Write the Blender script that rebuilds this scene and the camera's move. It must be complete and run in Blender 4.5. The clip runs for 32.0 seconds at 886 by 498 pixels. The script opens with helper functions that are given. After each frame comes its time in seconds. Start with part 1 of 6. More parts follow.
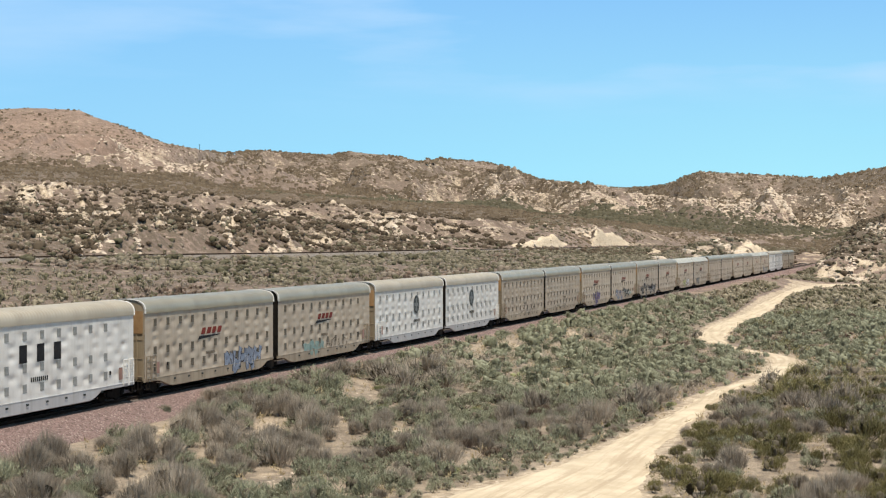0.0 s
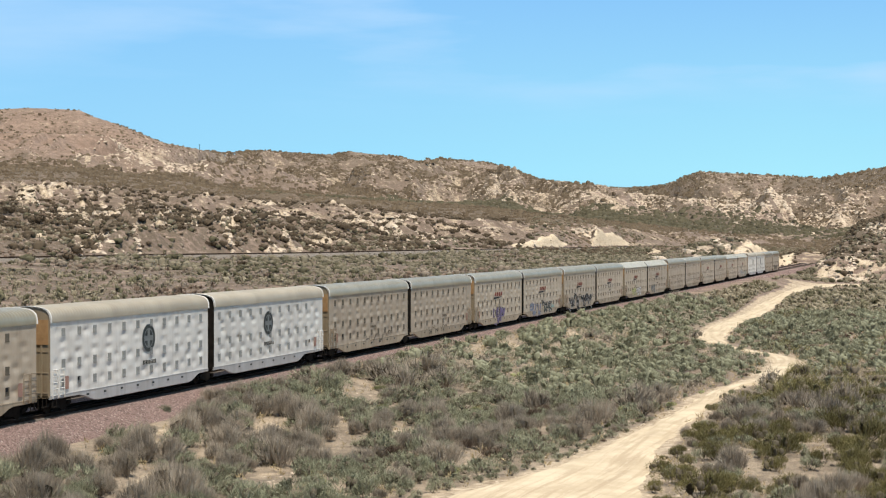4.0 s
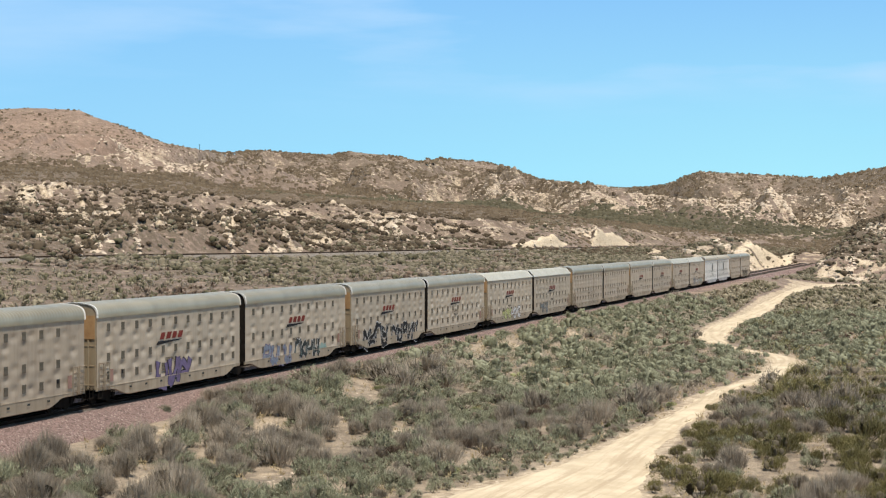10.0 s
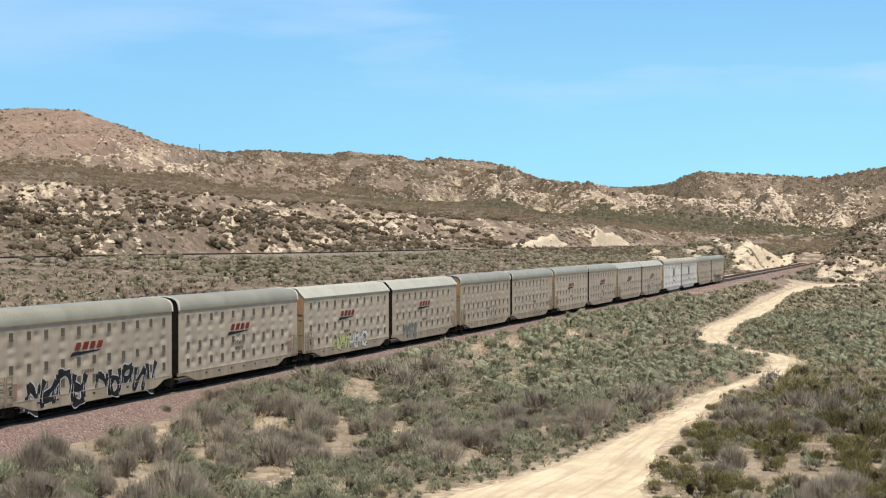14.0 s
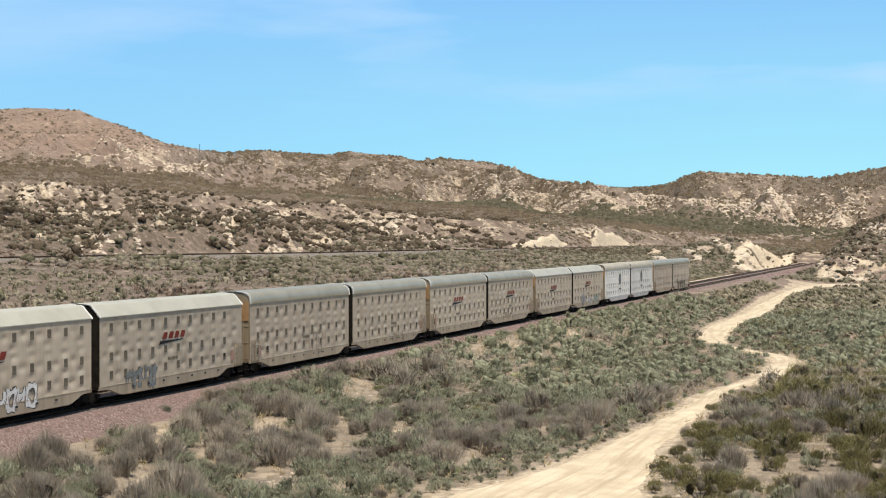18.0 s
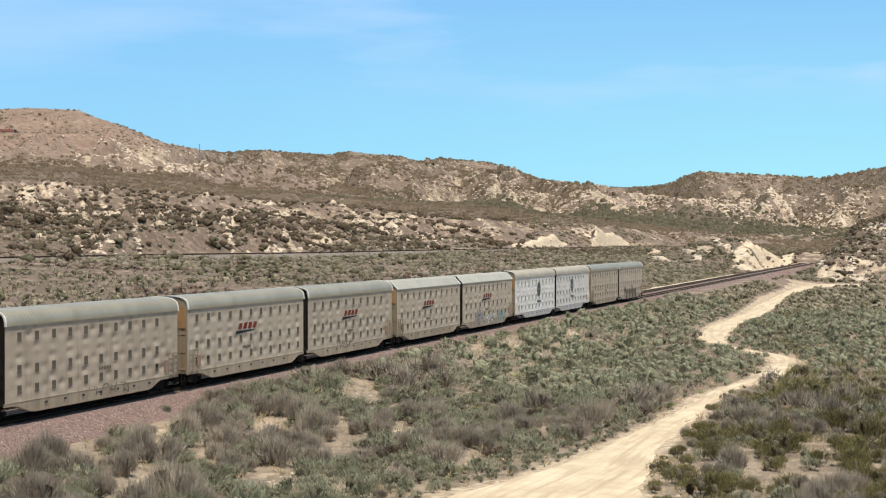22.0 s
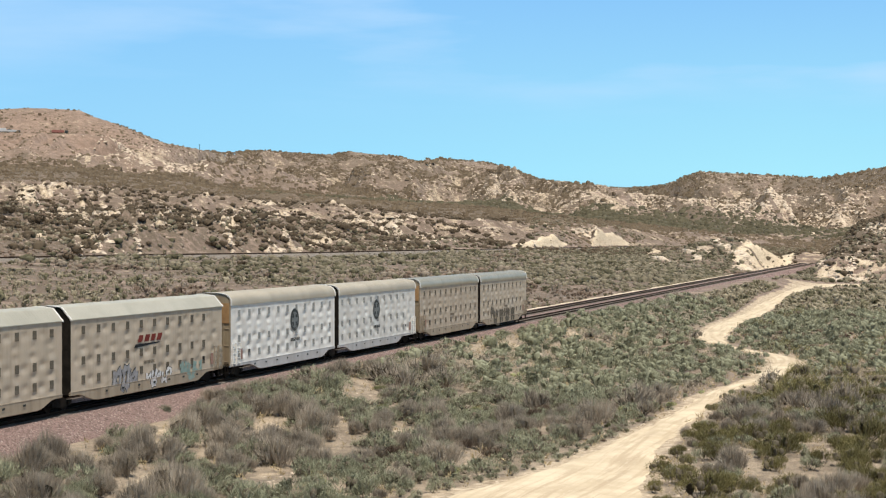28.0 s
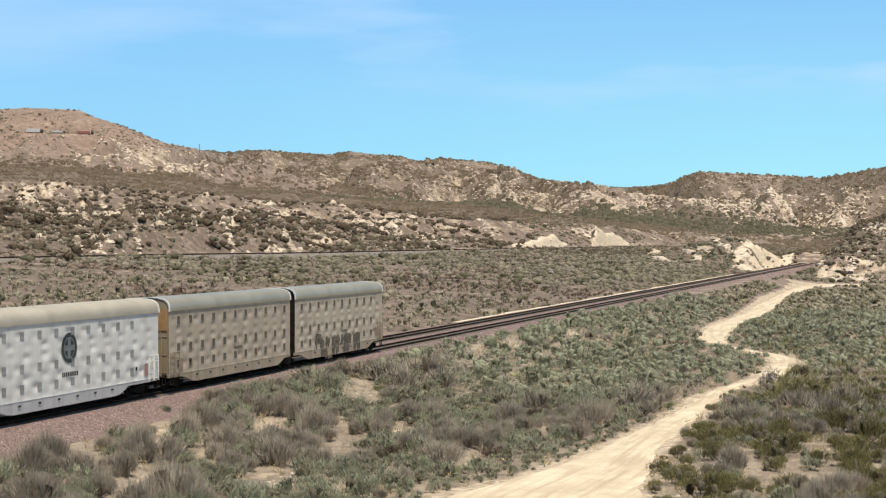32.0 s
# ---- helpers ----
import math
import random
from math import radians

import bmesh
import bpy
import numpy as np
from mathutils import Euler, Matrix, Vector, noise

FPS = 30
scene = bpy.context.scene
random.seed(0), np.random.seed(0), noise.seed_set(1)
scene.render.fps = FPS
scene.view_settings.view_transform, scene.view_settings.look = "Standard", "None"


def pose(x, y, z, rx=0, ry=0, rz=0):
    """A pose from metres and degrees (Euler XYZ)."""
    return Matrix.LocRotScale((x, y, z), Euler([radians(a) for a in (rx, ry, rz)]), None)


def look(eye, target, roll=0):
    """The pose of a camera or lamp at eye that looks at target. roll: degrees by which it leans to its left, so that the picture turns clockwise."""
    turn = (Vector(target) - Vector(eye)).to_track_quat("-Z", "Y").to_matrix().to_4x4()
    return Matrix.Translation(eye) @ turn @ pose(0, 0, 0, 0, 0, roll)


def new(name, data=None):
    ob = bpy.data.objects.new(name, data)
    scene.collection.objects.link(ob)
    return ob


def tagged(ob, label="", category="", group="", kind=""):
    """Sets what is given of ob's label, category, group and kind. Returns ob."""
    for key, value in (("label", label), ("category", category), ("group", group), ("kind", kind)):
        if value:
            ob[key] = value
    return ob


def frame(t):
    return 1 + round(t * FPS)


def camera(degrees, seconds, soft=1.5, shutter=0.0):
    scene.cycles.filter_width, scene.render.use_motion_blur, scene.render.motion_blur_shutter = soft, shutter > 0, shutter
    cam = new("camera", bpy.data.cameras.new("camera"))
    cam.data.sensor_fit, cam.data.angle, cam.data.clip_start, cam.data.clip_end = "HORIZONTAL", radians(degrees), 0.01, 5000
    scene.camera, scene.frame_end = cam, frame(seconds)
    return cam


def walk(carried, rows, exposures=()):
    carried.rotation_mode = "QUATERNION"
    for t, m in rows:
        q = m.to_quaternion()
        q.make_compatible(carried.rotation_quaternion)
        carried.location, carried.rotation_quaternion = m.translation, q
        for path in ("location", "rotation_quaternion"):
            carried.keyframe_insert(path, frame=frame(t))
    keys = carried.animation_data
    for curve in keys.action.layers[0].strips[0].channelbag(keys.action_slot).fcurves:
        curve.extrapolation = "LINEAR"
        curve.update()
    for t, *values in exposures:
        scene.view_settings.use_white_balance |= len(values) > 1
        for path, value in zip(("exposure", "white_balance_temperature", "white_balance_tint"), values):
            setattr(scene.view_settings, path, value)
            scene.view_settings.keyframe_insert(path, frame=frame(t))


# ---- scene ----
cam = camera(30.26, 32.0, soft=1.2)
EYE = (0.0, 0.0, 10.0)
VIEW = look(EYE, (0.0, 100.0, 10.0 - 0.6157))
walk(cam, [(0.0, VIEW), (32.0, VIEW)])

# ---- light ----
SUN_WAY = Vector((0.14, -0.37, 0.918)).normalized()
sun = new("sun", bpy.data.lights.new("sun", "SUN"))
sun.data.energy, sun.data.angle, sun.data.color = 5.6, radians(0.53), (1.0, 0.91, 0.77)
sun.matrix_world = look((0, 0, 300), Vector((0, 0, 300)) - SUN_WAY)
world = bpy.data.worlds.new("sky")
scene.world = world
world.use_nodes = True
wn, wl = world.node_tree.nodes, world.node_tree.links
sky = wn.new("ShaderNodeTexSky")
sky.sky_type, sky.sun_disc = "NISHITA", False
sky.sun_elevation = math.asin(SUN_WAY.z)
sky.sun_rotation = math.atan2(SUN_WAY.x, SUN_WAY.y)
sky.altitude, sky.air_density, sky.dust_density, sky.ozone_density = 1000, 1.0, 0.3, 1.5
# thin high cirrus
geo = wn.new("ShaderNodeTexCoord")
stretch = wn.new("ShaderNodeMapping")
stretch.inputs["Scale"].default_value = (1.2, 1.0, 7.0)
stretch.inputs["Rotation"].default_value = (0.0, 0.12, 0.3)
wisp = wn.new("ShaderNodeTexNoise")
wisp.inputs["Scale"].default_value, wisp.inputs["Detail"].default_value = 2.6, 7.0
ramp = wn.new("ShaderNodeMapRange")
ramp.inputs[3].default_value = 0.86
ramp.inputs[1].default_value, ramp.inputs[2].default_value, ramp.inputs[4].default_value = 0.48, 0.95, 0.95
veil = wn.new("ShaderNodeMix")
veil.data_type = "RGBA"
low_high = wn.new("ShaderNodeMix")
low_high.data_type = "RGBA"
low_high.inputs[7].default_value = (3.4, 8.6, 15.0, 1)
wl.new(low_high.outputs[2], veil.inputs[7])
wl.new(geo.outputs["Generated"], stretch.inputs[0])
wl.new(stretch.outputs[0], wisp.inputs[0])
wl.new(wisp.outputs[0], ramp.inputs[0])
rise = wn.new("ShaderNodeSeparateXYZ")
wl.new(geo.outputs["Generated"], rise.inputs[0])
climb = wn.new("ShaderNodeMapRange")
climb.inputs[1].default_value, climb.inputs[2].default_value = 0.04, 0.15
wl.new(rise.outputs[2], climb.inputs[0])
wl.new(climb.outputs[0], low_high.inputs[0])
# the haze is paler to the east
haze = wn.new("ShaderNodeMix")
haze.data_type = "RGBA"
haze.inputs[6].default_value, haze.inputs[7].default_value = (4.6, 10.9, 15.2, 1), (5.5, 12.6, 15.4, 1)
sideways = wn.new("ShaderNodeMapRange")
sideways.inputs[1].default_value, sideways.inputs[2].default_value = -0.2, 0.2
wl.new(rise.outputs[0], sideways.inputs[0])
wl.new(sideways.outputs[0], haze.inputs[0])
wl.new(haze.outputs[2], low_high.inputs[6])
fade = wn.new("ShaderNodeMapRange")
fade.inputs[1].default_value, fade.inputs[2].default_value, fade.inputs[3].default_value, fade.inputs[4].default_value = 0.16, 0.5, 1.0, 0.05
wl.new(rise.outputs[2], fade.inputs[0])
thin_air = wn.new("ShaderNodeMath")
thin_air.operation = "MULTIPLY"
wl.new(ramp.outputs[0], thin_air.inputs[0])
wl.new(fade.outputs[0], thin_air.inputs[1])
wl.new(thin_air.outputs[0], veil.inputs[0])
rich = wn.new("ShaderNodeHueSaturation")
rich.inputs["Saturation"].default_value = 0.28
wl.new(sky.outputs[0], rich.inputs["Color"])
wl.new(rich.outputs[0], veil.inputs[6])
cirrus = wn.new("ShaderNodeMix")
cirrus.data_type = "RGBA"
cirrus.inputs[7].default_value = (7.9, 11.1, 14.7, 1)
streak = wn.new("ShaderNodeMapRange")
streak.inputs[1].default_value, streak.inputs[2].default_value, streak.inputs[3].default_value, streak.inputs[4].default_value = 0.5, 0.66, 0.0, 0.95
wl.new(wisp.outputs[0], streak.inputs[0])
high = wn.new("ShaderNodeMapRange")
high.inputs[1].default_value, high.inputs[2].default_value, high.inputs[3].default_value, high.inputs[4].default_value = 0.068, 0.115, 0.0, 1.0
wl.new(rise.outputs[2], high.inputs[0])
both = wn.new("ShaderNodeMath")
both.operation = "MULTIPLY"
wl.new(streak.outputs[0], both.inputs[0])
wl.new(high.outputs[0], both.inputs[1])
east = wn.new("ShaderNodeMapRange")
east.inputs[1].default_value, east.inputs[2].default_value, east.inputs[3].default_value, east.inputs[4].default_value = -0.26, 0.26, 0.45, 1.3
wl.new(rise.outputs[0], east.inputs[0])
thicker = wn.new("ShaderNodeMath")
thicker.operation, thicker.use_clamp = "MULTIPLY", True
wl.new(both.outputs[0], thicker.inputs[0])
wl.new(east.outputs[0], thicker.inputs[1])
wl.new(thicker.outputs[0], cirrus.inputs[0])
wl.new(veil.outputs[2], cirrus.inputs[6])
wl.new(cirrus.outputs[2], wn["Background"].inputs[0])
wn["Background"].inputs[1].default_value = 0.07
scene.view_settings.exposure = 0.0


# ---- materials ----
def material(name, rough=0.9, metal=0.0):
    m = bpy.data.materials.new(name)
    m.use_nodes = True
    b = m.node_tree.nodes["Principled BSDF"]
    b.inputs["Roughness"].default_value, b.inputs["Metallic"].default_value = rough, metal
    return m, m.node_tree.nodes, m.node_tree.links, b


def noise_node(n, l, scale, detail=4.0, rough=0.6, where="Object", stretch=None):
    c = n.new("ShaderNodeTexCoord")
    t = n.new("ShaderNodeTexNoise")
    t.inputs["Scale"].default_value, t.inputs["Detail"].default_value, t.inputs["Roughness"].default_value = scale, detail, rough
    if stretch:
        mp = n.new("ShaderNodeMapping")
        mp.inputs["Scale"].default_value = stretch
        l.new(c.outputs[where], mp.inputs[0])
        l.new(mp.outputs[0], t.inputs[0])
    else:
        l.new(c.outputs[where], t.inputs[0])
    return t.outputs[0]


def mix(n, l, fac, a, b, blend="MIX"):
    m = n.new("ShaderNodeMix")
    m.data_type, m.blend_type = "RGBA", blend
    for socket, value in ((0, fac), (6, a), (7, b)):
        if isinstance(value, (int, float)):
            m.inputs[socket].default_value = value
        elif isinstance(value, tuple):
            m.inputs[socket].default_value = value if len(value) == 4 else value + (1,)
        else:
            l.new(value, m.inputs[socket])
    return m.outputs[2]


def span(n, l, value, a, b, lo=0.0, hi=1.0):
    m = n.new("ShaderNodeMapRange")
    m.interpolation_type = "SMOOTHSTEP"
    m.inputs[1].default_value, m.inputs[2].default_value, m.inputs[3].default_value, m.inputs[4].default_value = a, b, lo, hi
    l.new(value, m.inputs[0])
    return m.outputs[0]


def bump(n, l, bsdf, height, strength, distance):
    b = n.new("ShaderNodeBump")
    b.inputs["Strength"].default_value, b.inputs["Distance"].default_value = strength, distance
    l.new(height, b.inputs["Height"])
    l.new(b.outputs[0], bsdf.inputs["Normal"])


def two_tone(name, dark, light, scale, fine, rough=0.9, metal=0.0, relief=0.0, size=0.05, spread=0.08, where="Object"):
    """A surface that wanders between two colours at two scales."""
    m, n, l, b = material(name, rough, metal)
    big = noise_node(n, l, scale, 3.0, 0.55, where)
    small = noise_node(n, l, fine, 5.0, 0.7, where)
    c = mix(n, l, span(n, l, big, 0.32, 0.68), dark, light)
    r = n.new("ShaderNodeObjectInfo").outputs["Random"]
    c = mix(n, l, span(n, l, small, 0.3, 0.7, 0.0, 0.55), c, mix(n, l, 0.5, c, dark))
    hsv = n.new("ShaderNodeHueSaturation")
    l.new(span(n, l, r, 0.0, 1.0, 1 - spread, 1 + spread), hsv.inputs["Value"])
    l.new(c, hsv.inputs["Color"])
    l.new(hsv.outputs[0], b.inputs["Base Color"])
    if relief:
        bump(n, l, b, small, relief, size)
    return m


def ground_material():
    m, n, l, b = material("desert_soil", 0.95)
    a = n.new("ShaderNodeAttribute")
    a.attribute_name = "pale"
    pale = a.outputs["Fac"]
    big = noise_node(n, l, 0.012, 5.0, 0.6)
    mid = noise_node(n, l, 0.12, 5.0, 0.65)
    fine = noise_node(n, l, 1.7, 5.0, 0.7)
    soil = mix(n, l, span(n, l, mid, 0.38, 0.64), (0.168, 0.121, 0.099), (0.33, 0.246, 0.201))
    soil = mix(n, l, span(n, l, big, 0.42, 0.62, 0.0, 0.6), soil, (0.165, 0.124, 0.096))
    a3 = n.new("ShaderNodeAttribute")
    a3.attribute_name = "clay"
    soil = mix(n, l, a3.outputs["Fac"], soil, mix(n, l, span(n, l, mid, 0.35, 0.65), (0.20, 0.136, 0.106), (0.315, 0.222, 0.174)))
    a4 = n.new("ShaderNodeAttribute")
    a4.attribute_name = "loam"
    loose = noise_node(n, l, 0.6, 6.0, 0.7)
    soil = mix(n, l, a4.outputs["Fac"], soil, mix(n, l, span(n, l, loose, 0.36, 0.64), (0.20, 0.16, 0.122), (0.36, 0.295, 0.225)))
    rock = mix(n, l, span(n, l, fine, 0.35, 0.7), (0.36, 0.285, 0.205), (0.60, 0.50, 0.38))
    lift = n.new("ShaderNodeMath")
    lift.operation = "ADD"
    l.new(span(n, l, mid, 0.35, 0.7, -0.28, 0.28), lift.inputs[0])
    l.new(pale, lift.inputs[1])
    grit = noise_node(n, l, 9.0, 5.0, 0.75)
    c = mix(n, l, span(n, l, fine, 0.42, 0.75, 0.0, 0.5), soil, (0.10, 0.08, 0.055))
    c = mix(n, l, span(n, l, grit, 0.52, 0.66, 0.0, 0.45), c, (0.13, 0.10, 0.07))
    c = mix(n, l, span(n, l, grit, 0.30, 0.42, 0.35, 0.0), c, (0.62, 0.53, 0.40))
    seams = noise_node(n, l, 0.5, 6.0, 0.75)
    rock = mix(n, l, span(n, l, seams, 0.50, 0.62, 0.0, 0.75), rock, (0.22, 0.165, 0.105))
    fresh = mix(n, l, span(n, l, fine, 0.35, 0.7), (0.50, 0.41, 0.295), (0.74, 0.635, 0.49))
    fresh = mix(n, l, span(n, l, seams, 0.50, 0.62, 0.0, 0.65), fresh, (0.36, 0.275, 0.18))
    rock = mix(n, l, span(n, l, pale, 0.85, 1.15), rock, fresh)
    c = mix(n, l, span(n, l, lift.outputs[0], 0.35, 0.62), c, rock)
    # low brush that mottles the far slopes
    a2 = n.new("ShaderNodeAttribute")
    a2.attribute_name = "brush"
    speck = noise_node(n, l, 0.42, 5.0, 0.8)
    cover = n.new("ShaderNodeMath")
    cover.operation = "MULTIPLY"
    dense = n.new("ShaderNodeMath")
    dense.operation, dense.inputs[1].default_value = "MULTIPLY_ADD", 0.16
    l.new(a2.outputs["Fac"], dense.inputs[0])
    l.new(speck, dense.inputs[2])
    l.new(span(n, l, dense.outputs[0], 0.58, 0.65), cover.inputs[0])
    l.new(a2.outputs["Fac"], cover.inputs[1])
    scrub = mix(n, l, span(n, l, fine, 0.35, 0.65), (0.086, 0.065, 0.045), (0.152, 0.118, 0.086))
    ledge = n.new("ShaderNodeMath")
    ledge.operation = "MULTIPLY"
    l.new(span(n, l, noise_node(n, l, 0.33, 5.0, 0.8, "Object", (1.0, 0.6, 1.7)), 0.58, 0.65, 0.0, 0.7), ledge.inputs[0])
    l.new(a2.outputs["Fac"], ledge.inputs[1])
    c = mix(n, l, ledge.outputs[0], c, (0.50, 0.42, 0.325))
    c = mix(n, l, cover.outputs[0], c, scrub)
    l.new(c, b.inputs["Base Color"])
    bump(n, l, b, fine, 0.9, 0.35)
    return m


def painted(name, base, dirt, streak=0.35, rough=0.42):
    """Weathered paint on sheet steel: vertical dirt streaks, chalky patches, dusty foot."""
    m, n, l, b = material(name, rough)
    runs = noise_node(n, l, 1.6, 5.0, 0.65, "Object", (1.0, 1.0, 0.10))
    patch = noise_node(n, l, 0.45, 4.0, 0.6)
    fine = noise_node(n, l, 9.0, 4.0, 0.7)
    c = mix(n, l, span(n, l, runs, 0.42, 0.75, 0.0, streak), base, dirt)
    c = mix(n, l, span(n, l, patch, 0.4, 0.7, 0.0, streak * 0.8), c, mix(n, l, 0.5, base, dirt))
    c = mix(n, l, span(n, l, fine, 0.5, 0.8, 0.0, 0.25), c, dirt)
    hsv = n.new("ShaderNodeHueSaturation")
    l.new(span(n, l, n.new("ShaderNodeObjectInfo").outputs["Random"], 0, 1, 0.93, 1.06), hsv.inputs["Value"])
    l.new(c, hsv.inputs["Color"])
    l.new(hsv.outputs[0], b.inputs["Base Color"])
    l.new(span(n, l, patch, 0.3, 0.7, rough - 0.08, rough + 0.2), b.inputs["Roughness"])
    return m


def stones(name, tones, scale):
    """Loose crushed stones, each with its own tone."""
    m, n, l, b = material(name, 0.95)
    c = n.new("ShaderNodeTexCoord")
    v = n.new("ShaderNodeTexVoronoi")
    v.inputs["Scale"].default_value = scale
    l.new(c.outputs["Object"], v.inputs["Vector"])
    sep = n.new("ShaderNodeSeparateColor")
    l.new(v.outputs["Color"], sep.inputs[0])
    drift = noise_node(n, l, 0.35, 4.0, 0.6)
    col = mix(n, l, span(n, l, sep.outputs[0], 0.05, 0.45), tones[0], tones[1])
    col = mix(n, l, span(n, l, sep.outputs[0], 0.4, 0.8), col, tones[2])
    col = mix(n, l, span(n, l, sep.outputs[1], 0.92, 0.97), col, tones[3])
    col = mix(n, l, span(n, l, drift, 0.4, 0.7, 0.0, 0.45), col, tones[1])
    l.new(col, b.inputs["Base Color"])
    bump(n, l, b, v.outputs["Distance"], 0.9, 0.12)
    return m


MAT = {}
MAT["ground"] = ground_material()
MAT["sand"] = two_tone("sandy_track", (0.46, 0.385, 0.275), (0.62, 0.535, 0.41), 0.25, 2.2, 0.97, relief=0.22, size=0.08)


def road_sand():
    """Pale sand with wheel tracks that run along the road and a stony edge."""
    m, n, l, b = material("wheel_worn_sand", 0.97)
    a, c = n.new("ShaderNodeAttribute"), n.new("ShaderNodeAttribute")
    a.attribute_name, c.attribute_name = "along", "across"
    xyz = n.new("ShaderNodeCombineXYZ")
    l.new(a.outputs["Fac"], xyz.inputs[0])
    l.new(c.outputs["Fac"], xyz.inputs[1])
    mp = n.new("ShaderNodeMapping")
    mp.inputs["Scale"].default_value = (0.07, 1.5, 1.0)
    l.new(xyz.outputs[0], mp.inputs[0])
    t = n.new("ShaderNodeTexNoise")
    t.inputs["Scale"].default_value, t.inputs["Detail"].default_value, t.inputs["Roughness"].default_value = 1.0, 5.0, 0.65
    l.new(mp.outputs[0], t.inputs[0])
    big, fine = noise_node(n, l, 0.3, 4.0, 0.6), noise_node(n, l, 3.0, 6.0, 0.75)
    col = mix(n, l, span(n, l, big, 0.35, 0.65), (0.48, 0.395, 0.28), (0.62, 0.525, 0.388))
    col = mix(n, l, span(n, l, t.outputs[0], 0.46, 0.62, 0.0, 0.75), col, (0.39, 0.305, 0.21))
    col = mix(n, l, span(n, l, fine, 0.5, 0.72, 0.0, 0.5), col, (0.45, 0.36, 0.25))
    col = mix(n, l, span(n, l, fine, 0.36, 0.42, 0.4, 0.0), col, (0.68, 0.60, 0.46))
    l.new(col, b.inputs["Base Color"])
    bump(n, l, b, fine, 0.3, 0.06)
    return m


MAT["road"] = road_sand()
MAT["ballast"] = stones("crushed_ballast", ((0.095, 0.064, 0.057), (0.215, 0.142, 0.127), (0.305, 0.21, 0.192), (0.50, 0.42, 0.38)), 13.0)
# ballast darkened in its colour to stand in for shade under the train
MAT["shade_bed"] = stones("shade_dark_ballast", ((0.02, 0.015, 0.012), (0.06, 0.044, 0.037), (0.095, 0.07, 0.06), (0.2, 0.16, 0.14)), 13.0)
MAT["gravel"] = stones("track_gravel", ((0.11, 0.095, 0.083), (0.175, 0.153, 0.134), (0.235, 0.207, 0.182), (0.33, 0.30, 0.265)), 5.0)
MAT["rail"] = two_tone("rusty_rail", (0.018, 0.012, 0.009), (0.036, 0.024, 0.017), 0.5, 9.0, 0.9)
MAT["rail_top"] = two_tone("polished_rail_head", (0.05, 0.037, 0.029), (0.085, 0.066, 0.052), 0.5, 9.0, 0.8)
MAT["sleeper"] = two_tone("concrete_sleeper", (0.10, 0.083, 0.072), (0.16, 0.138, 0.122), 0.5, 5.0, 0.9)
for key in ("rail", "rail_top"):
    MAT[key].node_tree.nodes["Principled BSDF"].inputs["Specular IOR Level"].default_value = 0.1
MAT["asphalt"] = two_tone("worn_asphalt", (0.24, 0.225, 0.205), (0.31, 0.29, 0.265), 0.1, 3.0, 0.9)
MAT["white"] = painted("white_paint", (0.70, 0.69, 0.665), (0.33, 0.30, 0.265), 0.34)
MAT["beige"] = painted("aged_cream_paint", (0.45, 0.382, 0.303), (0.24, 0.188, 0.137), 0.42)
MAT["dusty"] = painted("dusty_brown_cream_paint", (0.41, 0.343, 0.27), (0.22, 0.17, 0.125), 0.5)
MAT["tan"] = painted("tan_sill_paint", (0.38, 0.315, 0.235), (0.17, 0.13, 0.09), 0.6)
MAT["ladder"] = painted("dirty_ladder_paint", (0.27, 0.222, 0.165), (0.14, 0.095, 0.06), 0.7)
MAT["grey_sill"] = painted("grey_sill_paint", (0.45, 0.45, 0.46), (0.22, 0.21, 0.20), 0.4)
MAT["roof"] = two_tone("galvanised_roof", (0.315, 0.285, 0.214), (0.40, 0.364, 0.28), 0.4, 3.0, 0.34, 0.4, spread=0.06)
MAT["dull_roof"] = two_tone("weathered_roof", (0.335, 0.30, 0.24), (0.415, 0.375, 0.305), 0.4, 3.0, 0.5, 0.15, spread=0.06)
MAT["pale_roof"] = two_tone("pale_green_grey_roof", (0.40, 0.385, 0.325), (0.48, 0.462, 0.395), 0.4, 3.0, 0.42, 0.2)
for key in ("roof", "dull_roof", "pale_roof"):
    MAT[key].node_tree.nodes["Principled BSDF"].inputs["Specular IOR Level"].default_value = 0.25
MAT["trim"] = two_tone("white_edge_trim", (0.70, 0.69, 0.66), (0.82, 0.81, 0.79), 1.0, 6.0, 0.5)
MAT["door"] = painted("yellowed_end_door", (0.27, 0.222, 0.152), (0.13, 0.075, 0.04), 0.75)
MAT["rust"] = two_tone("orange_rust", (0.24, 0.135, 0.058), (0.36, 0.225, 0.105), 1.2, 7.0, 0.85)
MAT["dark"] = two_tone("sooty_steel", (0.008, 0.007, 0.006), (0.022, 0.018, 0.015), 1.5, 8.0, 0.9)
MAT["dark"].node_tree.nodes["Principled BSDF"].inputs["Specular IOR Level"].default_value = 0.1
MAT["vent_white"] = two_tone("perforated_vent_on_white", (0.25, 0.255, 0.248), (0.35, 0.355, 0.345), 1.5, 14.0, 0.7)
MAT["vent"] = two_tone("perforated_vent", (0.115, 0.10, 0.078), (0.165, 0.144, 0.115), 1.5, 14.0, 0.7)
MAT["red"] = two_tone("red_marking", (0.15, 0.026, 0.021), (0.205, 0.04, 0.032), 1.5, 9.0, 0.55)
MAT["dull_red"] = two_tone("faded_dark_red_paint", (0.20, 0.075, 0.06), (0.27, 0.105, 0.085), 1.5, 9.0, 0.7)
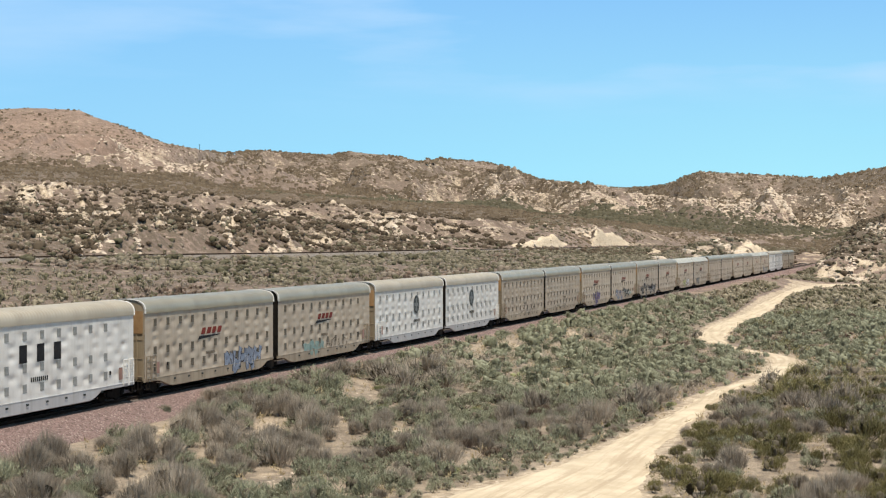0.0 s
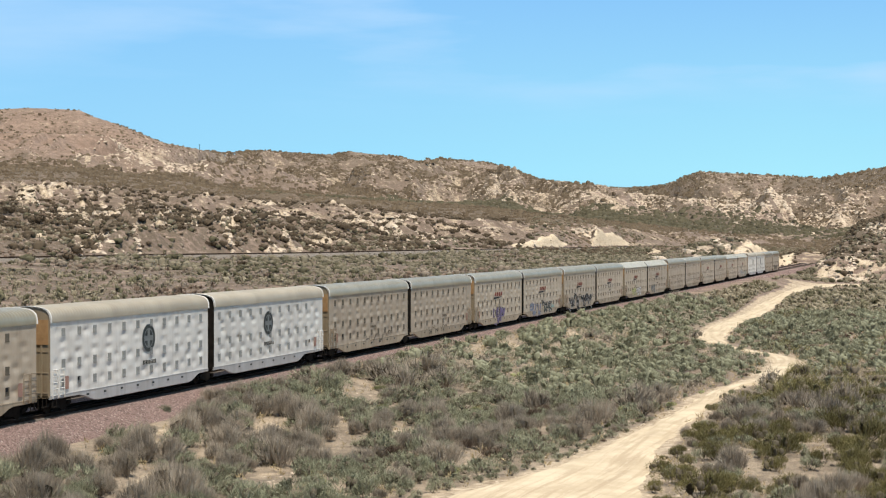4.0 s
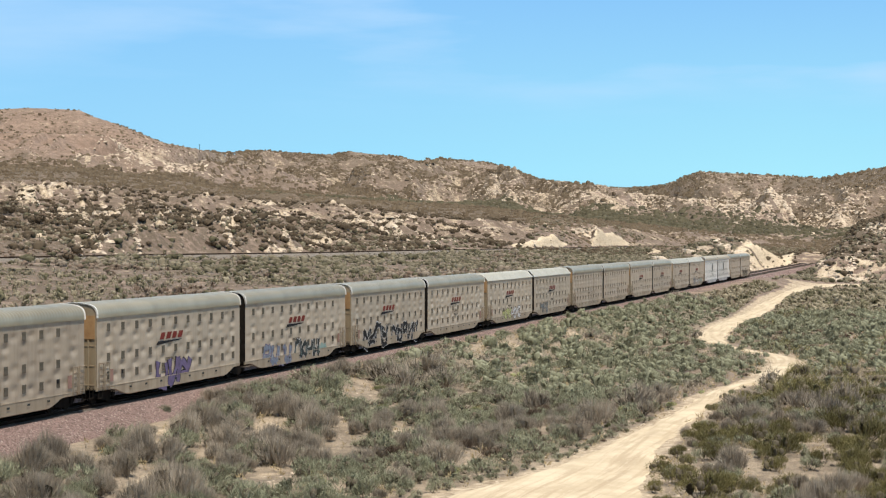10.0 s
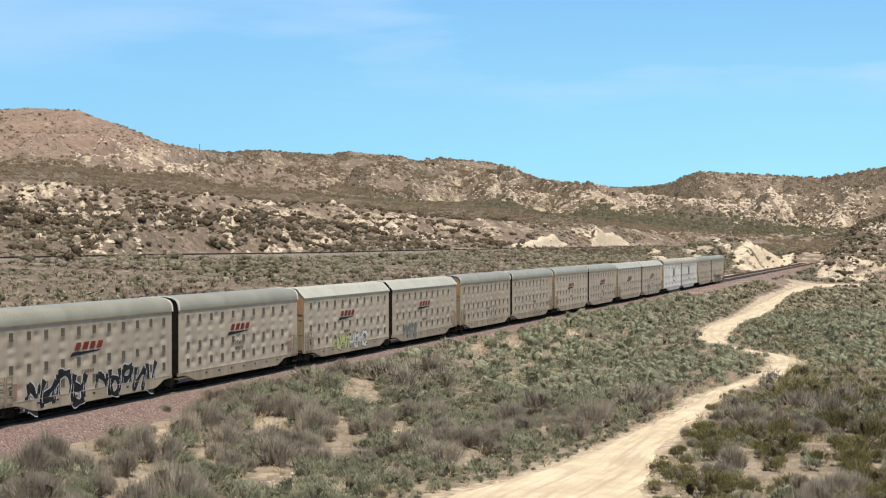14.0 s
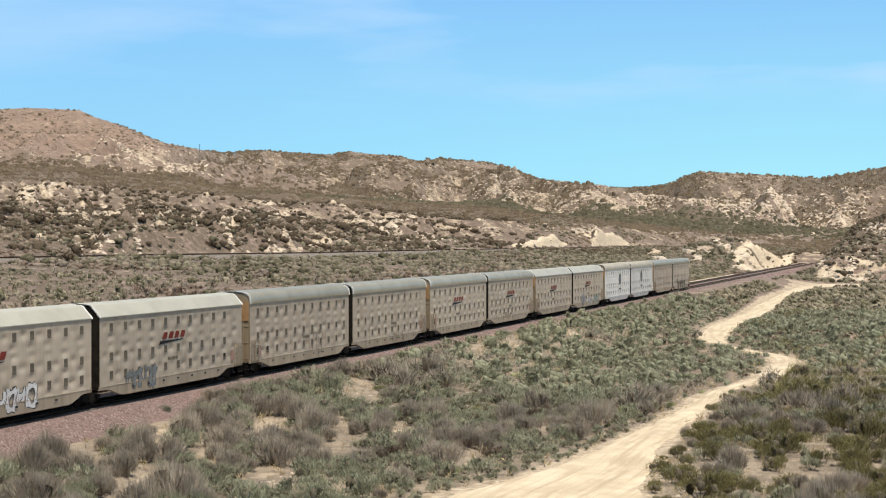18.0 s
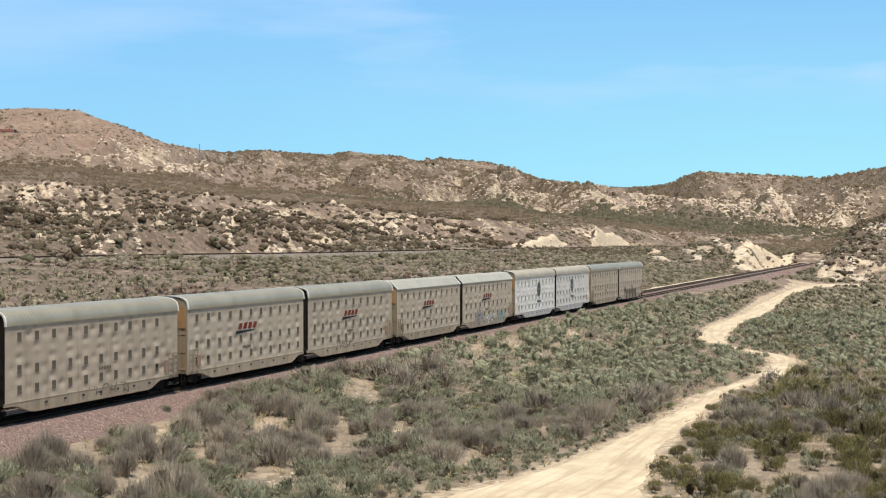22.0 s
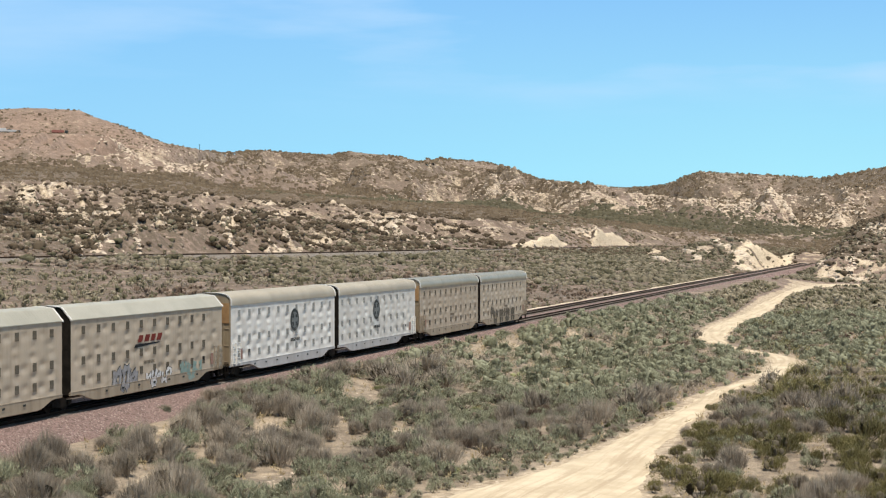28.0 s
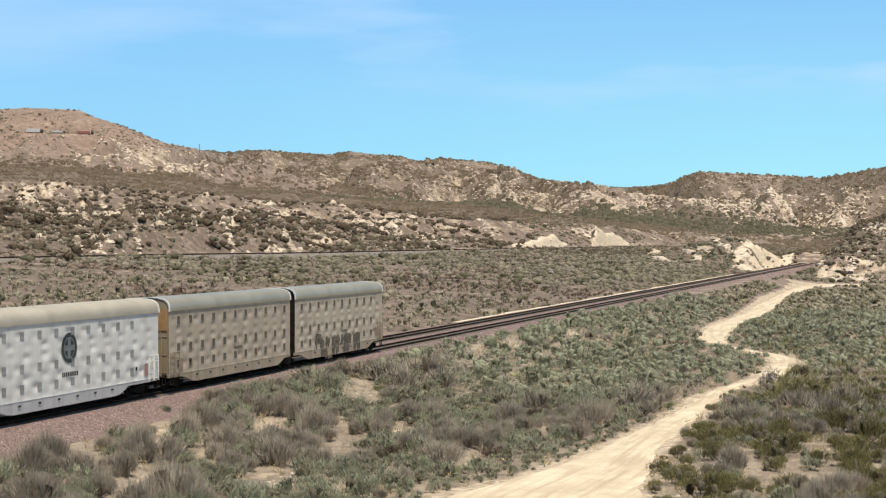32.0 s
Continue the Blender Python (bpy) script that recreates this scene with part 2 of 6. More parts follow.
MAT["placard"] = two_tone("faded_pink_red", (0.26, 0.15, 0.12), (0.34, 0.21, 0.17), 2.0, 9.0, 0.7)
MAT["black"] = two_tone("black_marking", (0.012, 0.012, 0.014), (0.03, 0.03, 0.033), 1.5, 9.0, 0.6)
MAT["slate"] = two_tone("slate_marking", (0.028, 0.034, 0.036), (0.055, 0.062, 0.062), 1.5, 9.0, 0.6)
MAT["pale_mark"] = two_tone("pale_marking", (0.12, 0.135, 0.14), (0.18, 0.195, 0.20), 1.5, 9.0, 0.6)
MAT["blue"] = two_tone("blue_spray", (0.13, 0.16, 0.23), (0.25, 0.29, 0.36), 2.5, 9.0, 0.6)
MAT["violet"] = two_tone("violet_spray", (0.10, 0.075, 0.16), (0.17, 0.13, 0.25), 2.5, 9.0, 0.6)
MAT["teal"] = two_tone("teal_spray", (0.17, 0.27, 0.25), (0.29, 0.37, 0.34), 2.5, 9.0, 0.6)
MAT["lime"] = two_tone("lime_spray", (0.38, 0.42, 0.16), (0.52, 0.52, 0.24), 2.5, 9.0, 0.6)
MAT["chalk"] = two_tone("white_spray", (0.52, 0.52, 0.53), (0.66, 0.66, 0.67), 2.5, 9.0, 0.7)
MAT["silver"] = two_tone("silver_spray", (0.21, 0.21, 0.225), (0.34, 0.34, 0.36), 2.5, 9.0, 0.5)

for key in ("black", "slate", "red", "chalk", "vent", "vent_white"):
    MAT[key].node_tree.nodes["Principled BSDF"].inputs["Specular IOR Level"].default_value = 0.12


def leaf(name, a, b, c, patch=0.55):
    """Foliage whose tone drifts from plant to plant and from leaf to leaf."""
    m, n, l, s = material(name, 0.85)
    drift = noise_node(n, l, patch, 3.0, 0.6)
    col = mix(n, l, span(n, l, drift, 0.42, 0.58), a, b)
    isl = n.new("ShaderNodeNewGeometry").outputs["Random Per Island"]
    col = mix(n, l, span(n, l, isl, 0.1, 1.0, 0.0, 0.45), col, c)
    r = n.new("ShaderNodeObjectInfo").outputs["Random"]
    hsv = n.new("ShaderNodeHueSaturation")
    l.new(span(n, l, r, 0, 1, 0.82, 1.2), hsv.inputs["Value"])
    # dark specks painted in as the shaded gaps between leaves
    leaf_gaps = noise_node(n, l, 7.0, 4.0, 0.75)
    deep = mix(n, l, 0.62, a, (0.02, 0.017, 0.012))
    col = mix(n, l, span(n, l, leaf_gaps, 0.46, 0.62, 0.0, 0.3), col, deep)
    l.new(col, hsv.inputs["Color"])
    l.new(hsv.outputs[0], s.inputs["Base Color"])
    s.inputs["Specular IOR Level"].default_value = 0.15
    return m


MAT["sage"] = leaf("sage_leaves", (0.183, 0.19, 0.126), (0.276, 0.284, 0.196), (0.372, 0.38, 0.275))
MAT["brush"] = leaf("valley_brush", (0.16, 0.14, 0.099), (0.235, 0.207, 0.15), (0.305, 0.272, 0.203))
MAT["dry"] = leaf("dry_twigs", (0.252, 0.212, 0.17), (0.372, 0.324, 0.265), (0.48, 0.43, 0.358))
MAT["olive"] = leaf("olive_leaves", (0.118, 0.105, 0.043), (0.175, 0.157, 0.068), (0.245, 0.222, 0.11))
MAT["fresh"] = leaf("fresh_grass", (0.20, 0.215, 0.10), (0.27, 0.28, 0.145), (0.35, 0.35, 0.20))
MAT["russet"] = leaf("russet_brush", (0.125, 0.090, 0.068), (0.185, 0.137, 0.105), (0.25, 0.195, 0.153))
MAT["scrub"] = leaf("green_scrub", (0.088, 0.082, 0.05), (0.13, 0.12, 0.076), (0.18, 0.166, 0.11))
MAT["oak"] = leaf("dark_olive_scrub", (0.072, 0.066, 0.042), (0.107, 0.097, 0.063), (0.15, 0.136, 0.093), 0.05)
MAT["straw"] = leaf("straw", (0.36, 0.28, 0.15), (0.46, 0.37, 0.22), (0.55, 0.46, 0.30))
MAT["juniper"] = leaf("dark_scrub", (0.082, 0.061, 0.041), (0.122, 0.094, 0.064), (0.165, 0.132, 0.094), 0.05)
# twig colour for stems and cores, darkened so that shrub insides look shaded
MAT["shaded_twigs"] = leaf("shaded_inner_twigs", (0.10, 0.085, 0.063), (0.135, 0.115, 0.088), (0.165, 0.142, 0.112))
MAT["faded"] = leaf("faded_valley_brush", (0.19, 0.155, 0.122), (0.265, 0.222, 0.176), (0.34, 0.29, 0.235))
MAT["stone"] = two_tone("pale_sandstone", (0.44, 0.36, 0.285), (0.70, 0.60, 0.49), 0.08, 1.3, 0.95, relief=0.6, size=0.3)


# ---- mesh helpers ----
def mesh_from(name, verts, faces, mat, smooth=False, inner=None):
    """A mesh from arrays: verts (n, 3), faces (m, 3 or 4)."""
    verts, faces = np.asarray(verts, np.float32), np.asarray(faces, np.int32)
    me = bpy.data.meshes.new(name)
    k = faces.shape[1]
    me.vertices.add(len(verts))
    me.vertices.foreach_set("co", verts.ravel())
    me.loops.add(faces.size)
    me.loops.foreach_set("vertex_index", faces.ravel())
    me.polygons.add(len(faces))
    me.polygons.foreach_set("loop_start", np.arange(len(faces), dtype=np.int32) * k)
    if smooth:
        me.polygons.foreach_set("use_smooth", np.ones(len(faces), bool))
    me.update(calc_edges=True)
    me.materials.append(mat)
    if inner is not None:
        me.materials.append(MAT["shaded_twigs"])
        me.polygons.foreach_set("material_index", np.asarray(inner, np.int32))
    return me


def data_of(name, bm, mat):
    bmesh.ops.recalc_face_normals(bm, faces=bm.faces)
    me = bpy.data.meshes.new(name)
    bm.to_mesh(me)
    bm.free()
    me.materials.append(mat)
    return me


def part(name, data, parent, label="", m=None):
    """One mesh object under a thing or under a part."""
    ob = new(name, data)
    ob.parent = parent
    if m is not None:
        ob.matrix_basis = m
    return tagged(ob, label)


def box(bm, x0, x1, y0, y1, z0, z1, bevel=0.0):
    r = bmesh.ops.create_cube(bm, size=1.0)
    for v in r["verts"]:
        v.co = Vector(((x0 + x1) / 2 + v.co.x * (x1 - x0), (y0 + y1) / 2 + v.co.y * (y1 - y0), (z0 + z1) / 2 + v.co.z * (z1 - z0)))
    if bevel:
        edges = list({e for v in r["verts"] for e in v.link_edges})
        bmesh.ops.bevel(bm, geom=edges, offset=bevel, segments=1, affect="EDGES")


def rod(bm, a, b, radius, sides=6):
    a, b = Vector(a), Vector(b)
    m = Matrix.Translation((a + b) / 2) @ (b - a).to_track_quat("Z", "Y").to_matrix().to_4x4()
    bmesh.ops.create_cone(bm, cap_ends=True, segments=sides, radius1=radius, radius2=radius, depth=(b - a).length, matrix=m)


# ---- the plan: railway line, wash, hills ----
HEAD = 0.293876
ALONG = (math.sin(HEAD), math.cos(HEAD))
RIGHT = (math.cos(HEAD), -math.sin(HEAD))
START = (-19.102 - 1.5 * RIGHT[0], 103.073 - 1.5 * RIGHT[1])


def on_line(s, u, z=0.0):
    """World place at s metres along the railway and u metres to its right."""
    return (START[0] + s * ALONG[0] + u * RIGHT[0], START[1] + s * ALONG[1] + u * RIGHT[1], z)


# lines of the land: bearing in degrees, range, height
LINE2 = ((-22.21, 313, 5.7), (-15.13, 363, 5.4), (-10.53, 417, 5.4), (-4.42, 491, 5.3), (-0.67, 560, 5.6),
         (2.29, 631, 5.6), (4.46, 742, 5.4), (6.41, 865, 5.4), (8.16, 960, 5.8), (12.65, 1127, 6.6), (19.31, 1377, 7.8))
MID = ((-22.21, 951, 41.9), (-15.13, 891, 41.2), (-12.9, 872, 40.2), (-10.43, 834, 34.1), (-8.9, 810, 32.4),
       (-7.15, 796, 29.4), (-4.42, 782, 26.4), (-1.66, 770, 22.0), (1.3, 770, 19.3), (3.28, 801, 17.5),
       (5.44, 904, 16.9), (7.19, 1008, 15.2), (9.9, 1137, 12.7), (12.65, 1230, 13.8), (19.31, 1430, 20.8))
FOOT = ((-22.21, 1242, 64.8), (-15.13, 1191, 62.8), (-12.9, 1170, 59.2), (-9.48, 1166, 52.9), (-7.15, 1209, 45.2),
        (-4.42, 1304, 42.8), (-1.66, 1401, 44.3), (1.3, 1400, 41.4), (3.28, 1402, 34.7), (5.44, 1406, 28.4),
        (8.16, 1414, 25.0), (11.04, 1426, 25.0), (13.5, 1440, 30.8), (15.13, 1450, 38.1), (19.31, 1483, 45.3))
CREST = ((-23.88, 1914, 135.6), (-16.95, 1756, 141.6), (-15.13, 1709, 140.9), (-14.02, 1701, 142.1), (-12.52, 1680, 139.0),
         (-12.05, 1677, 132.8), (-11.01, 1650, 121.2), (-9.67, 1623, 103.9), (-8.51, 1719, 103.3), (-7.64, 1917, 109.7),
         (-7.15, 2217, 126.9), (-6.37, 2314, 133.8), (-4.61, 2307, 129.1), (-3.83, 2305, 128.3), (-3.28, 2304, 133.0),
         (-2.65, 2302, 129.9), (-1.56, 2301, 126.7), (-0.77, 2300, 118.0), (0.02, 2300, 122.7), (1.5, 2301, 118.0),
         (2.39, 2252, 107.1), (3.28, 2204, 91.3), (5.24, 2209, 80.7), (6.41, 2214, 78.4),
         (7.78, 2069, 78.0), (8.26, 1970, 82.7), (8.94, 1923, 88.1), (10.09, 1930, 86.1), (11.71, 1940, 83.5),
         (12.93, 1898, 79.0), (14.24, 1857, 83.3), (15.13, 1813, 87.9), (19.31, 1801, 111.5))
BANK = ((12.3, 0.0), (12.75, 1.0), (13.3, 8.0), (14.2, 14.0), (15.1, 17.7), (17.5, 21.0), (30.0, 12.0), (60.0, 0.0))
# the sandy road down the wash: x, y, half width
ROAD = ((1.5, 56.0, 6.5), (2.5, 68.0, 6.5), (4.3, 80.0, 5.6), (6.2, 85.0, 4.4), (8.2, 90.0, 3.2), (9.9, 96.0, 2.4), (12.0, 103.0, 1.9), (14.3, 110.0, 1.6), (16.3, 116.0, 1.25), (18.5, 123.0, 1.0), (21.0, 131.0, 1.0), (24.0, 141.0, 0.85), (27.0, 146.6, 0.5),
        (29.6, 151.0, 1.2), (33.6, 163.0, 1.5), (36.4, 173.0, 1.7), (37.2, 181.0, 1.2), (35.6, 189.0, 0.6), (33.8, 198.0, 1.1), (34.4, 208.0, 1.6), (35.8, 218.0, 2.0), (38.8, 232.0, 2.1), (42.4, 247.0, 2.1),
        (49.0, 267.0, 2.1), (57.8, 300.0, 2.3), (68.5, 342.0, 2.3), (83.0, 392.0, 2.0), (97.0, 440.0, 3.5), (106.0, 455.0, 11.0), (117.0, 462.0, 13.0), (140.0, 470.0, 5.0))
# the highway benched into the mountain: bearing, range, height
HIGHWAY = ((-19.0, 1450, 100.5), (-16.5, 1440, 99.8), (-15.13, 1434, 99.3), (-14.0, 1428, 98.8), (-12.7, 1418, 98.1), (-11.6, 1430, 97.2), (-10.6, 1450, 96.5))


def step(v, a, b):
    t = np.clip((v - a) / (b - a), 0, 1)
    return t * t * (3 - 2 * t)


LATTICE = np.random.RandomState(7).rand(256, 256)


def value_noise(x, y):
    xi, yi = np.floor(x).astype(int), np.floor(y).astype(int)
    fx, fy = x - xi, y - yi
    fx, fy = fx * fx * (3 - 2 * fx), fy * fy * (3 - 2 * fy)
    a, b = LATTICE[xi % 256, yi % 256], LATTICE[(xi + 1) % 256, yi % 256]
    c, d = LATTICE[xi % 256, (yi + 1) % 256], LATTICE[(xi + 1) % 256, (yi + 1) % 256]
    return (a * (1 - fx) + b * fx) * (1 - fy) + (c * (1 - fx) + d * fx) * fy


def fbm(x, y, octaves=4):
    """Fractal noise about 0, within about one half."""
    total, gain = np.zeros_like(x), 0.5
    for i in range(octaves):
        total = total + gain * (value_noise(x + 17.3 * i, y + 9.1 * i) - 0.5)
        x, y, gain = x * 2.03, y * 2.03, gain * 0.5
    return total


def line(table, b, k):
    return np.interp(b, [r[0] for r in table], [r[k] for r in table])


def road_gap(x, y):
    """Distance to the edge of the sandy road (negative on it)."""
    best = np.full(np.shape(x), 1e9)
    for (x0, y0, w0), (x1, y1, w1) in zip(ROAD, ROAD[1:]):
        dx, dy = x1 - x0, y1 - y0
        t = np.clip(((x - x0) * dx + (y - y0) * dy) / (dx * dx + dy * dy), 0, 1)
        best = np.minimum(best, np.hypot(x - x0 - t * dx, y - y0 - t * dy) - (w0 + t * (w1 - w0)))
    return best


# open patches of soil in the near scrub: place and half extents across and along the view
BARE = ((-6.0, 120.0, 1.5, 7), (-18.5, 83.0, 1.6, 4), (-10.9, 101.0, 1.3, 6), (-6.1, 96.6, 1.1, 6), (-15.0, 78.5, 1.0, 7), (7.0, 168.5, 1.6, 8), (3.6, 158.6, 1.4, 7),
        (14.5, 194.0, 2.0, 8), (30.2, 187.8, 1.2, 6), (0.8, 94.7, 1.8, 4), (20.0, 91.0, 1.6, 4), (41.0, 160.0, 4.0, 7), (-4.9, 113.7, 0.9, 6), (-13.2, 92.0, 1.1, 5),
        (-9.0, 86.0, 1.2, 4), (-2.6, 104.0, 0.9, 5), (-16.5, 90.5, 1.2, 4), (-17.0, 96.5, 2.2, 4), (25.0, 118.0, 1.2, 4))


def bare_spot(x, y):
    """One inside the open patches, falling to nought outside them."""
    best = np.zeros(np.shape(x))
    wob = fbm(np.asarray(x, float) / 1.7, np.asarray(y, float) / 4.0, 3)
    for cx, cy, ax, ay in BARE:
        best = np.maximum(best, 1 - step(np.hypot((x - cx) / ax, (y - cy) / ay) + 1.5 * wob, 0.55, 1.1))
    return best


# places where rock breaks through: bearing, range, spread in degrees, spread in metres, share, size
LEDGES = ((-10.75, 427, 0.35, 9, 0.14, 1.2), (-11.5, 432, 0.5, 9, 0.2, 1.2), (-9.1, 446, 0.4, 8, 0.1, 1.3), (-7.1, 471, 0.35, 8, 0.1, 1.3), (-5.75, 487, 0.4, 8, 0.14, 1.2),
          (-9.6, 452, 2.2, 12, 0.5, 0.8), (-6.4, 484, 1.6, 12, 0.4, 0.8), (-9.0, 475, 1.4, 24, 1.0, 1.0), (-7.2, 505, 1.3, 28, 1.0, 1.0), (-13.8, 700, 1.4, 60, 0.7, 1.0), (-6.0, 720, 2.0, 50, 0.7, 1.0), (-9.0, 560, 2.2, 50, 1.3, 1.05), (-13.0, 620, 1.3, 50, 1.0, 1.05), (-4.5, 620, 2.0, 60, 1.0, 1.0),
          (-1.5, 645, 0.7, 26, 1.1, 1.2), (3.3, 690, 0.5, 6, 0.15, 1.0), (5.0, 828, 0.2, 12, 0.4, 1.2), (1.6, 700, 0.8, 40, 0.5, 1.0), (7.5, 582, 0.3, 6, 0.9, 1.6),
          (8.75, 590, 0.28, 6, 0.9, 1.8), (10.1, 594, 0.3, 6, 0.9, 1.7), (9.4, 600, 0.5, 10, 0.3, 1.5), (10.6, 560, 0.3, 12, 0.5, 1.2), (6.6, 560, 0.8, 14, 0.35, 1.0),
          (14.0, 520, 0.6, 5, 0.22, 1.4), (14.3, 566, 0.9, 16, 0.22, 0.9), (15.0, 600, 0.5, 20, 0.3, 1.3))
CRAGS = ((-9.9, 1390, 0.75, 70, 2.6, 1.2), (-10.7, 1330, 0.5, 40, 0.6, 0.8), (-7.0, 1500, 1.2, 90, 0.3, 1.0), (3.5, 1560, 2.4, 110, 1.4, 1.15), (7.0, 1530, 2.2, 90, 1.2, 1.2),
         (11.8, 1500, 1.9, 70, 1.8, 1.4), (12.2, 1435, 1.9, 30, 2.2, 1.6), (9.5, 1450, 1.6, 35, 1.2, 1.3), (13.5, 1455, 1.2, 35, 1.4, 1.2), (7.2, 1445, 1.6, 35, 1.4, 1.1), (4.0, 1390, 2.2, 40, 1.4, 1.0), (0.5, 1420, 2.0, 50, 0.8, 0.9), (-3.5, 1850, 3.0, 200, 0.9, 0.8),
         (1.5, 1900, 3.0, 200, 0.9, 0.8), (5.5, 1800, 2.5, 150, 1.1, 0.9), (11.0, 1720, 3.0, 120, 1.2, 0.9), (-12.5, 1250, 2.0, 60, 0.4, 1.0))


def rock_vein(x, y, r):
    """Above nought on the slanting, winding veins of rock."""
    reach = np.clip(r, 400, 1500)
    vein = fbm((0.92 * x + 0.38 * y) / (4.5 + reach / 170), (0.38 * x - 0.92 * y) / (12.0 + reach / 42), 3)
    block = fbm(x / (10.0 + reach / 110) + 31, y / (18.0 + reach / 70), 3)
    return 0.016 + 0.26 * np.clip(block + 0.02, 0, 0.3) - np.abs(vein)


def land(x, y):
    """Height of the land and how bare and pale it is."""
    x, y = np.asarray(x, float), np.asarray(y, float)
    r, b = np.hypot(x, y), np.degrees(np.arctan2(x, y))
    s = (x - START[0]) * ALONG[0] + (y - START[1]) * ALONG[1]
    u = (x - START[0]) * RIGHT[0] + (y - START[1]) * RIGHT[1]
    r2, z2 = line(LINE2, b, 1), line(LINE2, b, 2)
    rm, zm = line(MID, b, 1), line(MID, b, 2)
    rf, zf = line(FOOT, b, 1), line(FOOT, b, 2)
    rc, zc = line(CREST, b, 1), line(CREST, b, 2)
    turn = np.radians(np.clip(math.degrees(HEAD) - b, 3.0, 177.0))
    r0 = np.clip(57.6 / np.sin(turn), 30, r2 - 30)

    def between(ra, za, rb, zb):
        return za + (zb - za) * np.clip((r - ra) / np.maximum(rb - ra, 1.0), 0, 1)

    far = np.where(r < rc, between(rf, zf, rc, zc), np.maximum(zc - 0.22 * (r - rc), 18.0))
    left = np.where(r < r2, between(r0, -0.9, r2, z2), np.where(r < rm, between(r2, z2, rm, zm), np.where(r < rf, between(rm, zm, rf, zf), far)))
    bank = np.interp(b, [q[0] for q in BANK], [q[1] for q in BANK])
    rise = bank + 3.0
    right = -3.0 + (np.minimum(rise, 6.5) * step(r, 510, 531) + np.maximum(rise - 6.5, 0.0) * step(r, 531, 640)) * (b > 12.3)
    right = np.where(r > 680, between(680, bank, rf, zf), right)
    right = np.where(r > rf, far, right)
    # lumps and gullies
    q = r - r2
    rough = step(q, 12, 120) * step(r, 380, 800)
    calm = 1 - 0.75 * np.exp(-((r - rm) / 60.0) ** 2) - np.exp(-((r - rc) / 130.0) ** 2)
    lumps = fbm(x / 75.0, y / 75.0, 5) * 13.0 * rough * (1 - step(r, 900, 1150) * (1 - step(r, 1250, 1500)))
    # spurs that run down towards the valley, with side ribs
    wx, wy = x + 90 * fbm(x / 210.0, y / 260.0, 3), y + 120 * fbm(x / 240.0 + 9, y / 240.0, 3)
    climb = step(r, 1180, 1480) * np.where(r < rc, 1.0, 0.4) * (1 - 0.35 * step(-b, 9.5, 11.5))
    room = step(rc - r, 120, 520)
    gully = ((0.12 * room - np.abs(fbm(wx / 120.0 + 3.1, wy / 420.0, 3))) * 150.0 + (0.10 * room - np.abs(fbm(wx / 46.0 + 8.0, wy / 120.0, 3))) * 62.0 + (0.09 * room - np.abs(fbm(wx / 17.0, wy / 38.0, 3))) * 18.0) * climb
    gully = gully + ((0.1 - np.abs(fbm(x / 45.0, y / 60.0, 4))) * 22.0 + (0.09 - np.abs(fbm(wx / 21.0, wy / 52.0, 3))) * 16.0) * rough * (1 - step(r, 850, 1000))
    left = left + (lumps + gully) * calm
    left = left - 2.4 * step(b, -9.5, -6.5) * (1 - step(b, -2.0, 1.0)) * step(q, -45, -9) * (1 - step(q, -5, 0))
    right = right + fbm(x / 7.0, y / 7.0, 4) * 5.0 * step(r, 508, 524) * (1 - step(r, 600, 700)) * step(bank, 0.5, 5.0)
    right = right + (fbm(x / 40.0, y / 40.0, 4) * 8.0 * step(r, 520, 640) + lumps * 0.5 * step(r, 700, 900) + gully) * calm
    # cut faces beside the two lines
    crag = fbm(x / 7.0, y / 7.0, 4) + 0.35 * fbm(x / 2.2, y / 2.2, 3)
    face = (7.6 + 5.0 * crag) * step(s, 452, 520) * (1 - 0.94 * np.clip((s - 524) / 116.0, 0, 1)) * step(-u, 8.0, 15) * (1 - step(-u, 26, 60))
    knob = (2.2 + 7.0 * crag) * step(b, 6.9, 7.4) * (1 - step(b, 10.3, 10.9)) * np.exp(-((r - 700) / 38.0) ** 2)
    lobe = fbm(x / 11.0, y / 11.0, 2)
    cut1 = (3.8 + 5.0 * lobe) * np.clip((b - 2.25) / 1.5, 0, 1) * (1 - step(b, 3.85, 4.5)) * step(q, 4, 15) * (1 - step(q, 30, 70))
    cut2 = (6.0 + 6.0 * lobe) * step(b, 5.1, 5.35) * (1 - step(b, 5.75, 6.6)) * step(q, 4, 17) * (1 - step(q, 34, 80))
    spur = (5.0 + 6.0 * crag) * step(b, -12.3, -11.0) * (1 - step(b, -6.0, -4.5)) * step(q, 6, 22) * (1 - step(q, 60, 150))
    left = left + face + knob + cut1 + cut2 + spur + crag * 5.0 * step(q, 10, 60) * (1 - step(r, rm - 30, rm + 20))
    # gentle unevenness near by
    soft = fbm(x / 9.0, y / 9.0, 4) * 1.5 + fbm(x / 30.0, y / 30.0, 3) * 2.0
    right = right + soft * step(road_gap(x, y), 0.0, 7.0) * (1 - step(r, 500, 600)) * 0.8
    left = left + soft * step(-u, 12, 40) * (1 - step(r, 350, 600)) * 0.7
    bed = 1 - step(s, 640, 700)
    side = step(u, -40, 40)
    shelf = -1.2 + 0.68 * step(s, -2, 10) * (1 - step(s, 330, 420))
    z = np.where(u < 0, -1.3 + (left + 1.3) * step(-u, 7.5, 17.0), shelf + (right - shelf) * step(u, 4.2, 19.0))
    z = z * bed + (left * (1 - side) + right * side) * (1 - bed)
